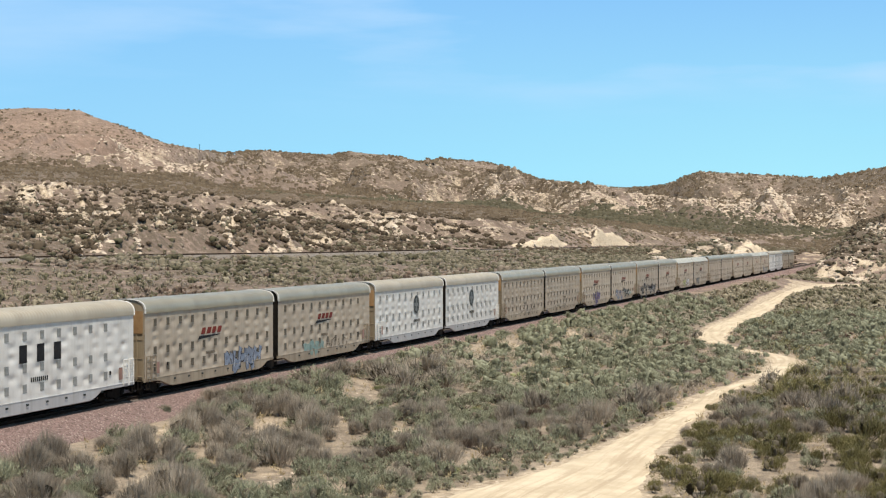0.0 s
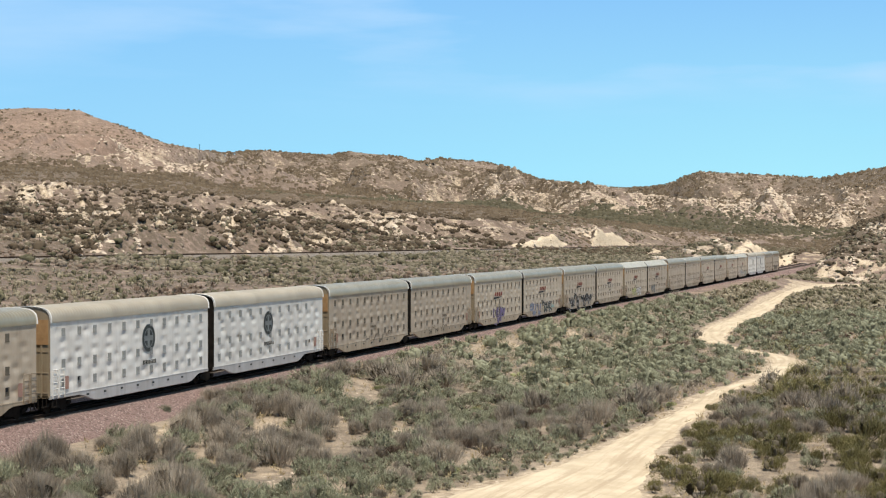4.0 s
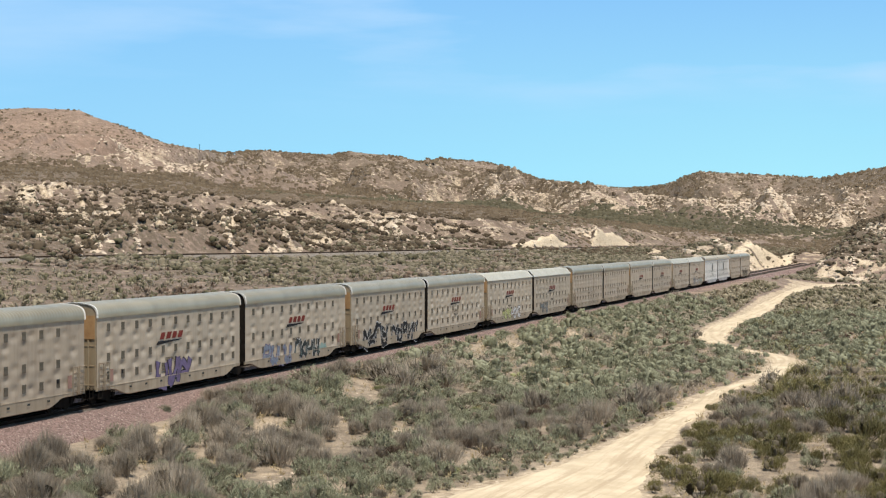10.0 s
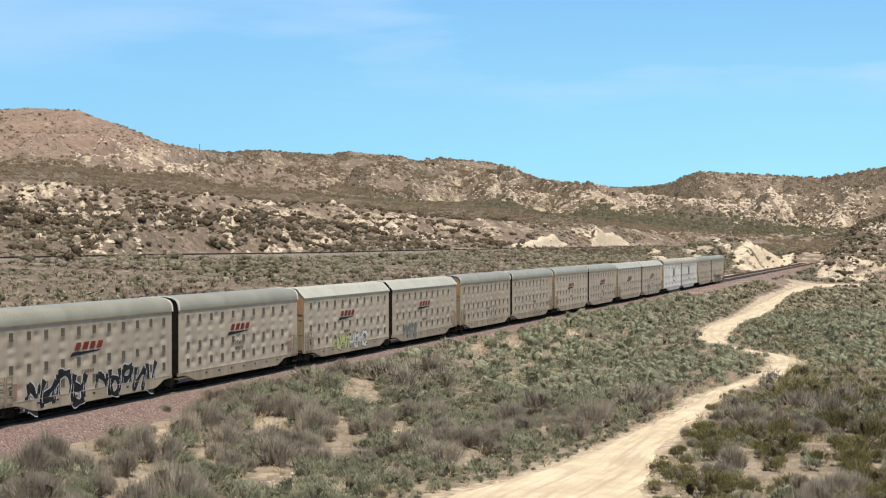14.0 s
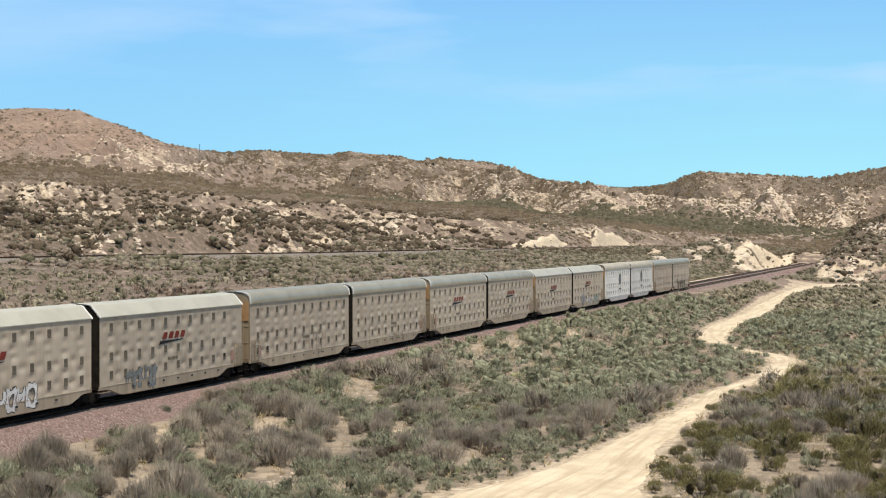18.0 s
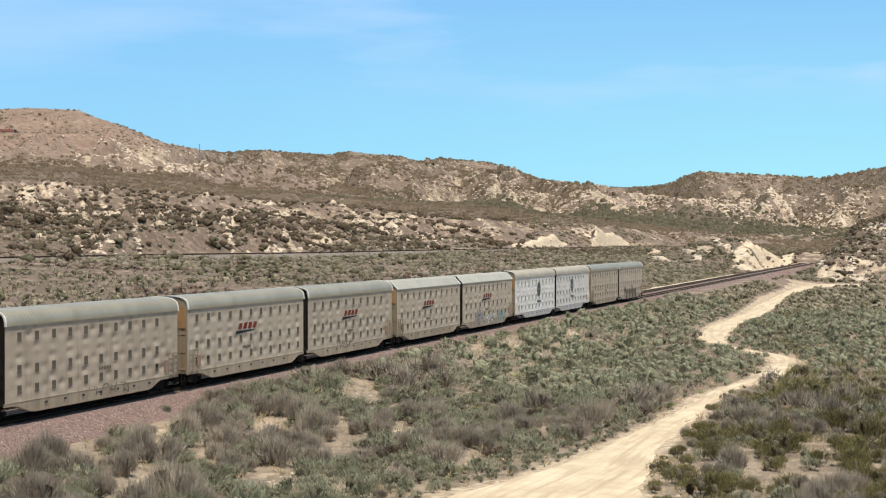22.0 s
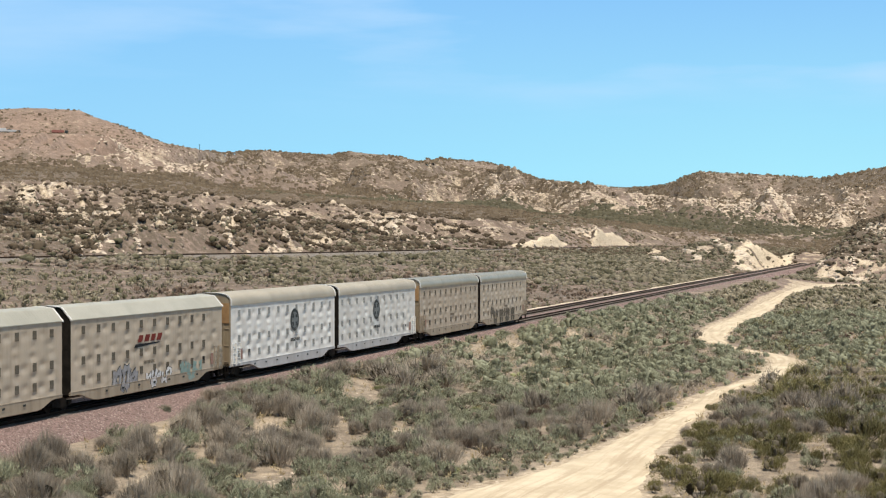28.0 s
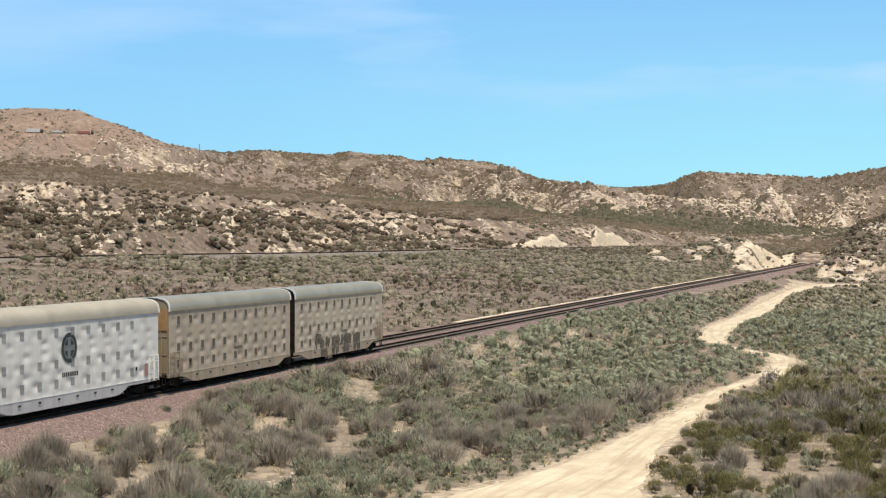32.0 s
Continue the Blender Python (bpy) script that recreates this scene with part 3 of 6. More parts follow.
    # the cut bank behind the place where the line swings out of sight
    tail = step(b, 11.3, 11.9) * (1 - step(b, 13.0, 13.5)) * step(r, 690, 730) * (1 - step(r, 790, 900))
    z = np.where(tail > 0.01, np.maximum(z, -1.3 + (4.2 + 5.0 * crag) * tail), z)
    rh, zh = line(HIGHWAY, b, 1), line(HIGHWAY, b, 2)
    z = z + (fbm(x / 22.0, y / 45.0, 4) * 9.0 + (0.06 - np.abs(fbm(wx / 30.0, wy / 90.0, 3))) * 30.0) * step(-b, 8.5, 10.5) * step(r, 1140, 1230) * (1 - step(r, 1430, 1560))
    cutting = (1 - step(np.abs(r - rh), 9, 30)) * step(-b, 10.2, 11.7) * (b > -30)
    z = z + (zh - z) * cutting
    apron = (b < -11.5) * (b > -30) * (r < rh) * (r > rh - 170)
    z = np.where(apron, np.minimum(z, zh + 0.05 - 0.075 * np.maximum(rh - 11 - r, 0.0)), z)
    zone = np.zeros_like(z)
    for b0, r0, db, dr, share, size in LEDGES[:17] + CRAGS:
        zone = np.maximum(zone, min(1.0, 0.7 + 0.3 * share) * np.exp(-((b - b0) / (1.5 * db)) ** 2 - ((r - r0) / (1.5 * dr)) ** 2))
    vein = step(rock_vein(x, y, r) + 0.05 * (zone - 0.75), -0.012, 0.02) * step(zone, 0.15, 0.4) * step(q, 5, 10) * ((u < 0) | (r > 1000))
    z = z + vein * np.where(r < 1000, 0.9, 0.0) * step(r, 400, 440)
    hill = 8.35 - 0.25 * r
    z = np.maximum(z, hill)
    pale = np.zeros_like(z)
    pale = np.maximum(pale, 1.3 * (face > 0.4) * (-u < 19) * (s < 640) * np.where(s < 508, crag > 0.02, True))
    pale = np.maximum(pale, 0.5 * (tail > 0.15))
    pale = np.maximum(pale, 0.6 * step(b, 5.7, 5.9) * (1 - step(b, 7.2, 7.8)) * step(q, 4, 8) * (1 - step(q, 18, 34)))
    pale = np.maximum(pale, 1.3 * (np.maximum(cut1, cut2) > 0.4) * (q < 20))
    pale = np.maximum(pale, 1.1 * (knob > 0.8) * (r < 700) * (crag > 0.03))
    pale = np.maximum(pale, np.where(fbm(x / 9.0 + 5, y / 9.0, 4) > -0.02, 1.0, 0.35) * step(bank, 1.0, 4.0) * step(r, 503, 512) * (1 - step(r, 531, 545)) * (u > 0))
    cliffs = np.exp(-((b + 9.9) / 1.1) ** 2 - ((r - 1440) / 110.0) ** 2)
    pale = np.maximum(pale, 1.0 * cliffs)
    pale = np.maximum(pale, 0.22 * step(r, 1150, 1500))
    pale = np.maximum(pale, 0.40 * step(q, 10, 60) * (r < rm))
    pale = np.maximum(pale, 0.2 * (u > 4) * (r < 300))
    pale = np.maximum(pale, 0.5 * bare_spot(x, y))
    pale = np.maximum(pale, 0.8 * (1 - step(road_gap(x, y), 0.0, np.where(r > 200, 0.7, 1.8))))
    pale = np.maximum(pale, np.where(r < 1000, 1.05, np.where(b < -8, 0.9, 0.62)) * vein)
    brush = np.maximum(step(q, 4, 18) * (u < 0), step(r, 500, 620) * (u > 0)) * np.where(pale > 1.0, 0.0, np.where(pale > 0.5, 0.35, 0.95)) * (1 - 0.12 * step(r, 430, 560))
    brush = np.maximum(brush, 0.85 * (u < -12) * step(r, 110, 240)) * (pale < 1.0) * (1 - 0.1 * step(r, 1180, 1400))
    brush = np.where((b > 12.2) & (r > 534) & (r < 700) & (u > 0), np.maximum(brush, 0.9), brush)
    brush = brush + 0.55 * step(r, rm - 10, rm + 25) * (1 - step(r, rf - 40 - 70 * (b > 0), rf + 8 - 70 * (b > 0)))
    brush = brush + 0.16 * step(r, 1400, 1500) * (pale < 0.9)
    clay = step(-b, 8.0, 10.5) * step(r, 1150, 1350)
    brush = brush * (1 - 0.25 * clay)
    loam = (u > 3.5) * (1 - step(r, 260, 360)) * (1 - 0.5 * step(u, 14, 20) * step(r, 95, 130))
    return z, pale, brush, clay, loam


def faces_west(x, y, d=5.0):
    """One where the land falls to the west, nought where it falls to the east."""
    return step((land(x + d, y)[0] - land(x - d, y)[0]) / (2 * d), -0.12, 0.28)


def build_ground():
    bearings = np.concatenate([np.linspace(-180, -60, 17)[:-1], np.linspace(-60, -19, 28)[:-1], np.linspace(-19, 2, 195)[:-1], np.linspace(2, 7.5, 120)[:-1], np.linspace(7.5, 19, 107), np.linspace(19, 60, 28)[1:], np.linspace(60, 180, 17)[1:-1]])
    ranges = np.concatenate([np.geomspace(1.2, 60, 40)[:-1], np.linspace(60, 220, 130)[:-1], np.geomspace(220, 640, 190)[:-1], np.linspace(640, 900, 130)[:-1], np.linspace(900, 1120, 36)[:-1], np.linspace(1120, 1600, 125)[:-1], np.geomspace(1600, 2450, 90)[:-1], np.geomspace(2500, 4700, 14)])
    rr, bb = np.meshgrid(ranges, np.radians(bearings), indexing="ij")
    x, y = rr * np.sin(bb), rr * np.cos(bb)
    z, pale, brush, clay, loam = land(x, y)
    # Slope shading put into colour: more dark scrub facing west, paler rock facing east
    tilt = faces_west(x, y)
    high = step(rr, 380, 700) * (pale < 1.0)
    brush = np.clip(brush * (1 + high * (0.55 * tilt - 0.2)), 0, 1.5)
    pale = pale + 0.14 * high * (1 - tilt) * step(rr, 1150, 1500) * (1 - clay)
    nr, nb = x.shape
    i, j = np.meshgrid(np.arange(nr - 1), np.arange(nb), indexing="ij")
    j2 = (j + 1) % nb
    faces = np.stack([i * nb + j, i * nb + j2, (i + 1) * nb + j2, (i + 1) * nb + j], -1).reshape(-1, 4)
    verts = np.stack([x, y, z], -1).reshape(-1, 3)
    centre = np.array([[0, 0, float(z[0].mean())]])
    k = np.arange(nb)
    cap = np.stack([np.full(nb, nr * nb), (k + 1) % nb, k, k], -1)
    verts = np.concatenate([verts, centre])
    tris = np.concatenate([faces[:, [0, 1, 2]], faces[:, [0, 2, 3]], cap[:, :3]])
    me = mesh_from("ground", verts, tris, MAT["ground"], True)
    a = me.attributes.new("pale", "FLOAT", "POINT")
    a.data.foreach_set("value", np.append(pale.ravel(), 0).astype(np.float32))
    for key, v in (("brush", brush), ("clay", clay), ("loam", loam)):
        a = me.attributes.new(key, "FLOAT", "POINT")
        a.data.foreach_set("value", np.append(v.ravel(), 0).astype(np.float32))
    return tagged(new("ground", me), "dry desert slopes of pale soil with rocky hills", "ground", kind="structure")


build_ground()


def build_road():
    pts = np.array(ROAD)
    t = np.linspace(0, len(pts) - 1, 900)
    k = np.arange(len(pts))
    x, y, w = (np.interp(t, k, pts[:, i]) for i in range(3))
    ker = np.hanning(61)
    ker /= ker.sum()
    x, y, w = (np.convolve(np.pad(v, 30, "edge"), ker, "valid") for v in (x, y, w))
    dx, dy = np.gradient(x), np.gradient(y)
    n = np.hypot(dx, dy)
    lx, ly = -dy / n, dx / n
    across = np.linspace(-1, 1, 25)
    wob = fbm(x / 3.0, y / 3.0, 4) * 1.1
    wob2 = fbm(x / 3.0 + 50, y / 3.0, 4) * 1.1
    off = across[None, :] * w[:, None] + np.where(across[None, :] > 0, wob[:, None], wob2[:, None]) * np.abs(across[None, :])
    px, py = x[:, None] + lx[:, None] * off, y[:, None] + ly[:, None] * off
    rut = -0.09 * np.exp(-((np.abs(off + 0.4 * np.sin(t * 2.1)[:, None]) - 0.85) / 0.25) ** 2) * (0.6 + fbm(px / 9.0, py / 9.0, 2))
    mid = np.convolve(np.pad(land(x, y)[0], 30, "edge"), ker, "valid")
    pz = mid[:, None] + 0.13 - 0.24 * np.abs(across[None, :]) ** 6 + rut + fbm(px / 2.5, py / 2.5, 3) * 0.07 * np.clip(110 / py, 0.1, 1)
    m = len(across)
    i, j = np.meshgrid(np.arange(len(x) - 1), np.arange(m - 1), indexing="ij")
    faces = np.stack([i * m + j, (i + 1) * m + j, (i + 1) * m + j + 1, i * m + j + 1], -1).reshape(-1, 4)
    me = mesh_from("sandy_road", np.stack([px, py, pz], -1).reshape(-1, 3), faces[:, ::-1], MAT["road"], True)
    run_of = np.cumsum(np.hypot(np.gradient(x), np.gradient(y)))
    for key, v in (("along", run_of[:, None] + 0 * off), ("across", off)):
        me.attributes.new(key, "FLOAT", "POINT").data.foreach_set("value", v.ravel().astype(np.float32))
    tagged(new("sandy_road", me), "pale sandy dirt road winding through the scrub", "dirt road", kind="structure")


build_road()


# ---- railway ----
def build_railway():
    bm = bmesh.new()
    stations = [(-150 + 6.0 * i) for i in range(134)]
    prof = [(4.5, -1.35), (1.75, -0.34), (1.35, -0.22), (-1.4, -0.20), (-2.15, -0.30), (-2.9, -0.20), (-5.7, -0.20), (-7.0, -0.26), (-9.0, -1.3)]
    rings = []
    for k, s in enumerate(stations):
        wob = [0.9 * (noise.noise((s * 0.11, i * 3.7, 0)) if i in (0, 8) else 0) for i in range(9)]
        rings.append([bm.verts.new(on_line(s, u + wob[i], z)) for i, (u, z) in enumerate(prof)])
    for p, q in zip(rings, rings[1:]):
        for i in range(len(prof) - 1):
            # the strips between the rails get the shade-coloured stones
            bm.faces.new((p[i], p[i + 1], q[i + 1], q[i])).material_index = 1 if i in (2, 5) else 0
    me = data_of("ballast_bed", bm, MAT["ballast"])
    me.materials.append(MAT["shade_bed"])
    tagged(new("ballast_bed", me), "reddish purple crushed stone ballast under two tracks", "ballast", kind="structure")
    bm = bmesh.new()
    rings = []
    for k in range(50):
        s = 105 + 6.0 * k
        e = 0.8 * noise.noise((s * 0.07, 5.0, 0)) * min(k, 49 - k, 6) / 6
        rings.append([bm.verts.new(on_line(s, u, z)) for u, z in ((-7.6, -0.75), (-8.2, -0.5), (-9.5 - 1.2 * e, -0.56), (-12.0 - e, -1.75))])
    for p, q in zip(rings, rings[1:]):
        for i in range(3):
            bm.faces.new((p[i], p[i + 1], q[i + 1], q[i]))
    tagged(new("service_road", data_of("service_road", bm, MAT["sand"])), "narrow pale service road along the far track", "dirt road", kind="structure")
    for name, u0 in (("near", 0.0), ("far", -4.27)):
        track = tagged(new("railway_track"), "rusty steel railway track on grey sleepers in ballast", "railway track", "parallel main tracks", "structure")
        track.location = on_line(0, u0)
        for side in (-0.75, 0.75):
            bm = bmesh.new()
            section = [(-0.07, -0.17), (0.07, -0.17), (0.07, -0.15), (0.012, -0.13), (0.012, -0.045), (0.036, -0.035), (0.036, 0.0), (-0.036, 0.0), (-0.036, -0.035), (-0.012, -0.045), (-0.012, -0.13), (-0.07, -0.15)]
            ends = [[bm.verts.new(Vector(on_line(s, side + a, z)) - Vector(on_line(0, 0))) for a, z in section] for s in (-150, 648)]
            for i in range(12):
                f = bm.faces.new((ends[0][i], ends[0][(i + 1) % 12], ends[1][(i + 1) % 12], ends[1][i]))
                f.material_index = 1 if i == 6 else 0
            me = data_of("rail", bm, MAT["rail"])
            me.materials.append(MAT["rail_top"])
            part("rail", me, track)
        unit = np.array([[x, y, z] for x in (-0.12, 0.12) for y in (-1.3, 1.3) for z in (-0.28, -0.185)])
        quad = np.array([[0, 1, 3, 2], [4, 6, 7, 5], [0, 4, 5, 1], [2, 3, 7, 6], [1, 5, 7, 3]])
        n = 1325
        s = -148 + 0.6 * np.arange(n)
        vs = np.empty((n, 8, 3))
        vs[..., 0] = (s[:, None] + unit[None, :, 0]) * ALONG[0] + unit[None, :, 1] * RIGHT[0]
        vs[..., 1] = (s[:, None] + unit[None, :, 0]) * ALONG[1] + unit[None, :, 1] * RIGHT[1]
        vs[..., 2] = unit[None, :, 2]
        fs = (quad[None] + 8 * np.arange(n)[:, None, None]).reshape(-1, 4)
        part("sleepers", mesh_from("sleepers", vs.reshape(-1, 3), fs, MAT["sleeper"]), track)["kind"] = "stuff"


build_railway()


def build_second_line():
    """The other line, on its own low bank across the valley."""
    b = np.linspace(-24, 7.6, 240)
    r = line(LINE2, b, 1)
    ker = np.hanning(41)
    ker /= ker.sum()
    r = np.convolve(np.pad(r, 20, "reflect", reflect_type="odd"), ker, "valid")
    x, y = r * np.sin(np.radians(b)), r * np.cos(np.radians(b))
    z = line(LINE2, b, 2)
    z = np.convolve(np.pad(z, 20, "edge"), ker, "valid") + 0.6
    dx, dy = np.gradient(x), np.gradient(y)
    n = np.hypot(dx, dy)
    nx, ny = dy / n, -dx / n

    def strip(name, prof, mat):
        vs = np.stack([np.stack([x + nx * u, y + ny * u, z + h], -1) for u, h in prof], 1)
        k = len(prof)
        i, j = np.meshgrid(np.arange(len(x) - 1), np.arange(k - 1), indexing="ij")
        fs = np.stack([i * k + j, i * k + j + 1, (i + 1) * k + j + 1, (i + 1) * k + j], -1).reshape(-1, 4)
        return mesh_from(name, vs.reshape(-1, 3), fs[:, ::-1], mat)

    bank = new("distant_ballast_bank", strip("distant_ballast_bank", [(8.5, -3.6), (2.6, -0.2), (-2.6, -0.2), (-6.0, -1.6)], MAT["gravel"]))
    tagged(bank, "low grey gravel bank carrying a distant track", "embankment", kind="structure")
    track = tagged(new("distant_track"), "dark rusty rails on a distant gravel bank", "railway track", "parallel main tracks", "structure")
    for side in (-0.75, 0.75):
        part("rail", strip("distant_rail", [(side + 0.09, -0.2), (side + 0.06, 0.16), (side - 0.06, 0.16), (side - 0.09, -0.2)], MAT["rail"]), track)


build_second_line()


# ---- plants and stones ----
def hull(rng, nu=7, nv=3, jag=0.22):
    """A lumpy low dome, radius 1, height 1, open below."""
    verts = [[0, 0, 1.0]]
    for j in range(1, nv + 1):
        a = j / nv * 0.5 * math.pi
        for i in range(nu):
            p = 2 * math.pi * (i + 0.5 * (j % 2)) / nu
            k = 1 + rng.uniform(-jag, jag)
            verts.append([k * math.sin(a) * math.cos(p), k * math.sin(a) * math.sin(p), max(k * math.cos(a), 0) - (0.12 if j == nv else 0)])
    faces = [[0, 1 + i, 1 + (i + 1) % nu] for i in range(nu)]
    for j in range(nv - 1):
        o = 1 + j * nu
        for i in range(nu):
            a, b2, c, d = o + i, o + (i + 1) % nu, o + nu + i, o + nu + (i + 1) % nu
            faces += [[a, c, b2], [b2, c, d]]
    return np.array(verts), np.array(faces)


def bush(seed, blades, core=0.66, length=0.26, width=0.024, lean=0.55, nu=8, nv=3, up=0.35, clumps_n=(4, 7), plume=0.4, leafy=False):
    """A shrub of unit radius and height: rounded leafy clumps with many short fine sprays all over them."""
    rng = random.Random(seed)
    clumps = [(0, 0, 0.62, 1.0)]
    for _ in range(rng.randint(*clumps_n)):
        a, d = rng.uniform(0, 6.283), rng.uniform(0.3, 0.66)
        clumps.append((d * math.cos(a), d * math.sin(a), rng.uniform(0.28, 0.48), rng.uniform(0.5, 0.95) * (1.1 - 0.5 * d)))
    verts, faces = [], []
    for cx, cy, cr, ch in clumps:
        v, f = hull(rng, nu, nv, 0.16)
        faces.append(f + sum(len(q) for q in verts))
        verts.append(v * np.array([cr * core, cr * core, ch * core]) + np.array([cx, cy, 0]))
    base = sum(len(q) for q in verts)
    cores = sum(len(q) for q in faces)
    tri = []
    weights = [c[2] * c[3] for c in clumps]
    for i in range(blades):
        cx, cy, cr, ch = rng.choices(clumps, weights)[0]
        a = rng.uniform(0, 6.283)
        t = math.acos(rng.uniform(0.0, 1.0))
        d = Vector((math.sin(t) * math.cos(a), math.sin(t) * math.sin(a), math.cos(t)))
        k = rng.uniform(0.5, 0.9)
        root = Vector((cx + d.x * cr * k, cy + d.y * cr * k, d.z * ch * k + 0.02))
        way = (d + Vector((rng.uniform(-lean, lean), rng.uniform(-lean, lean), rng.uniform(0.0, 2 * up)))).normalized()
        if rng.random() > plume:
            # a leafy facet that lies on the clump, brushed upwards
            face = (d + 0.75 * Vector((rng.uniform(-1, 1), rng.uniform(-1, 1), rng.uniform(-1, 1)))).normalized()
            way = (Vector((d.x * 0.5 + rng.uniform(-0.8, 0.8), d.y * 0.5 + rng.uniform(-0.8, 0.8), 0.9)) - face * 0.001).cross(face).cross(face).normalized() * -1
            side = way.cross(face).normalized() * width * 1.5 * rng.uniform(0.6, 1.4)
            k = rng.uniform(0.72, 0.98)
            root = Vector((cx + d.x * cr * k, cy + d.y * cr * k, d.z * ch * k + 0.02))
            ln = length * rng.uniform(0.4, 0.9)
            tri += [root - side, root + side, root + way * ln]
            continue
        side = way.cross(Vector((rng.uniform(-1, 1), rng.uniform(-1, 1), rng.uniform(-1, 1)))).normalized() * width * rng.uniform(0.6, 1.4)
        ln = length * rng.uniform(0.5, 1.3)
        tri += [root - side, root + side, root + way * ln]
    verts.append(np.array([tuple(p) for p in tri]))
    faces.append(np.arange(3 * blades).reshape(-1, 3) + base)
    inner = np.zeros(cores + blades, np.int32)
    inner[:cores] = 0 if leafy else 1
    return np.concatenate(verts), np.concatenate(faces), inner


def ball(rs, nu, nv, jag):
    """A lumpy closed ball, radius 1, its underside drawn in."""
    verts = [[0, 0, 1.0]]
    for j in range(1, nv + 1):
        a = j / (nv + 0.6) * math.pi
        for i in range(nu):
            p = 2 * math.pi * (i + 0.5 * (j % 2)) / nu
            k = 1 + rs.uniform(-jag, jag)
            verts.append([k * math.sin(a) * math.cos(p), k * math.sin(a) * math.sin(p), k * math.cos(a)])
    faces = [[0, 1 + i, 1 + (i + 1) % nu] for i in range(nu)]
    for j in range(nv - 1):
        o = 1 + j * nu
        for i in range(nu):
            a, b2, c, d = o + i, o + (i + 1) % nu, o + nu + i, o + nu + (i + 1) % nu
            faces += [[a, c, b2], [b2, c, d]]
    return np.array(verts), np.array(faces)


def shrub(seed, sprays, length=0.34, width=0.012, lobes=(5, 9), core=0.66, jitter=0.35, lift=0.15, nu=7, nv=3, leafy=False):
    """A vase-shaped shrub of unit radius and height: stems fan out from the root into tufts of fine upright sprays over
    solid cores, coloured dark like a shady inside unless leafy.
    """
    rs = np.random.RandomState(seed)
    n = rs.randint(*lobes)
    a, d = rs.rand(n) * 6.283, np.append(0.0, 0.3 + 0.36 * rs.rand(n - 1))
    rad = np.append(0.46, 0.26 + 0.16 * rs.rand(n - 1))
    c = np.stack([d * np.cos(a), d * np.sin(a), np.append(0.56, 0.36 + 0.24 * rs.rand(n - 1))], -1)
    verts, faces, base = [], [], 0
    for k in range(n):
        v, f = ball(rs, nu, nv, 0.2)
        verts.append(np.maximum(v * rad[k] * core * np.array([1, 1, 0.95]) + c[k], 0.0))
        faces.append(f + base)
        base += len(v)
    # the woody stems
    for k in range(n):
        o, t = np.array([0.12 * c[k, 0], 0.12 * c[k, 1], 0.0]), c[k]
        w = np.cross(t - o, [0.3, 0.8, 0.1])
        w = 0.03 * w / np.linalg.norm(w)
        verts.append(np.array([o - w, o + w, t]))
        faces.append(np.array([[0, 1, 2]]) + base)
        base += 3
    shade = sum(len(f) for f in faces)
    pick = rs.choice(n, sprays, p=rad ** 2 / (rad ** 2).sum())
    zz = rs.uniform(-0.4, 1.0, sprays)
    ph = rs.rand(sprays) * 6.283
    h = np.sqrt(1 - zz ** 2)
    out = np.stack([h * np.cos(ph), h * np.sin(ph), zz], -1)
    spot = c[pick] + rad[pick][:, None] * out * rs.uniform(0.72, 1.0, (sprays, 1))
    root = np.stack([0.3 * c[pick, 0], 0.3 * c[pick, 1], -0.1 + 0 * zz], -1)
    way = spot - root
    way = way / np.linalg.norm(way, axis=1, keepdims=True) + jitter * rs.randn(sprays, 3) + np.array([0, 0, lift])
    way = way / np.linalg.norm(way, axis=1, keepdims=True)
    side = np.cross(way, rs.randn(sprays, 3))
    side = side / np.linalg.norm(side, axis=1, keepdims=True) * width * rs.uniform(0.6, 1.4, (sprays, 1))
    ln = length * rs.uniform(0.5, 1.25, (sprays, 1))
    low, tip = spot - 0.6 * ln * way, spot + 0.4 * ln * way
    tri = np.stack([low - side, low + side, tip], 1).reshape(-1, 3)
    tri[:, 2] = np.maximum(tri[:, 2], 0.0)
    verts.append(tri)
    faces.append(np.arange(3 * sprays).reshape(-1, 3) + base)
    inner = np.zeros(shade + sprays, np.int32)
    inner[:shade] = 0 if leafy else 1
    return np.concatenate(verts), np.concatenate(faces), inner


def boulder(seed, nu=6, nv=2):
    """An angular ledge of rock, longer than wide."""
    rng = random.Random(seed)
    v, f = hull(rng, nu, nv, 0.38)
    k = rng.uniform(0.4, 0.9)
    return v * np.array([1.7, k, 1.0]), f, np.zeros(len(f), np.int32)


def dome(seed):
    """A far shrub: two or three lumpy leafy mounds."""
    rng = random.Random(seed)
    vs, fs, base = [], [], 0
    for k in range(rng.randint(1, 2)):
        v, f = hull(rng, 5, 2, 0.3)
        c = rng.uniform(0.45, 0.8) if k else 0.85
        vs.append(v * np.array([c, c, c * rng.uniform(0.8, 1.1)]) + np.array([rng.uniform(-0.5, 0.5), rng.uniform(-0.5, 0.5), 0]) * (k > 0))
        fs.append(f + base)
        base += len(v)
    f = np.concatenate(fs)
    return np.concatenate(vs), f, np.zeros(len(f), np.int32)


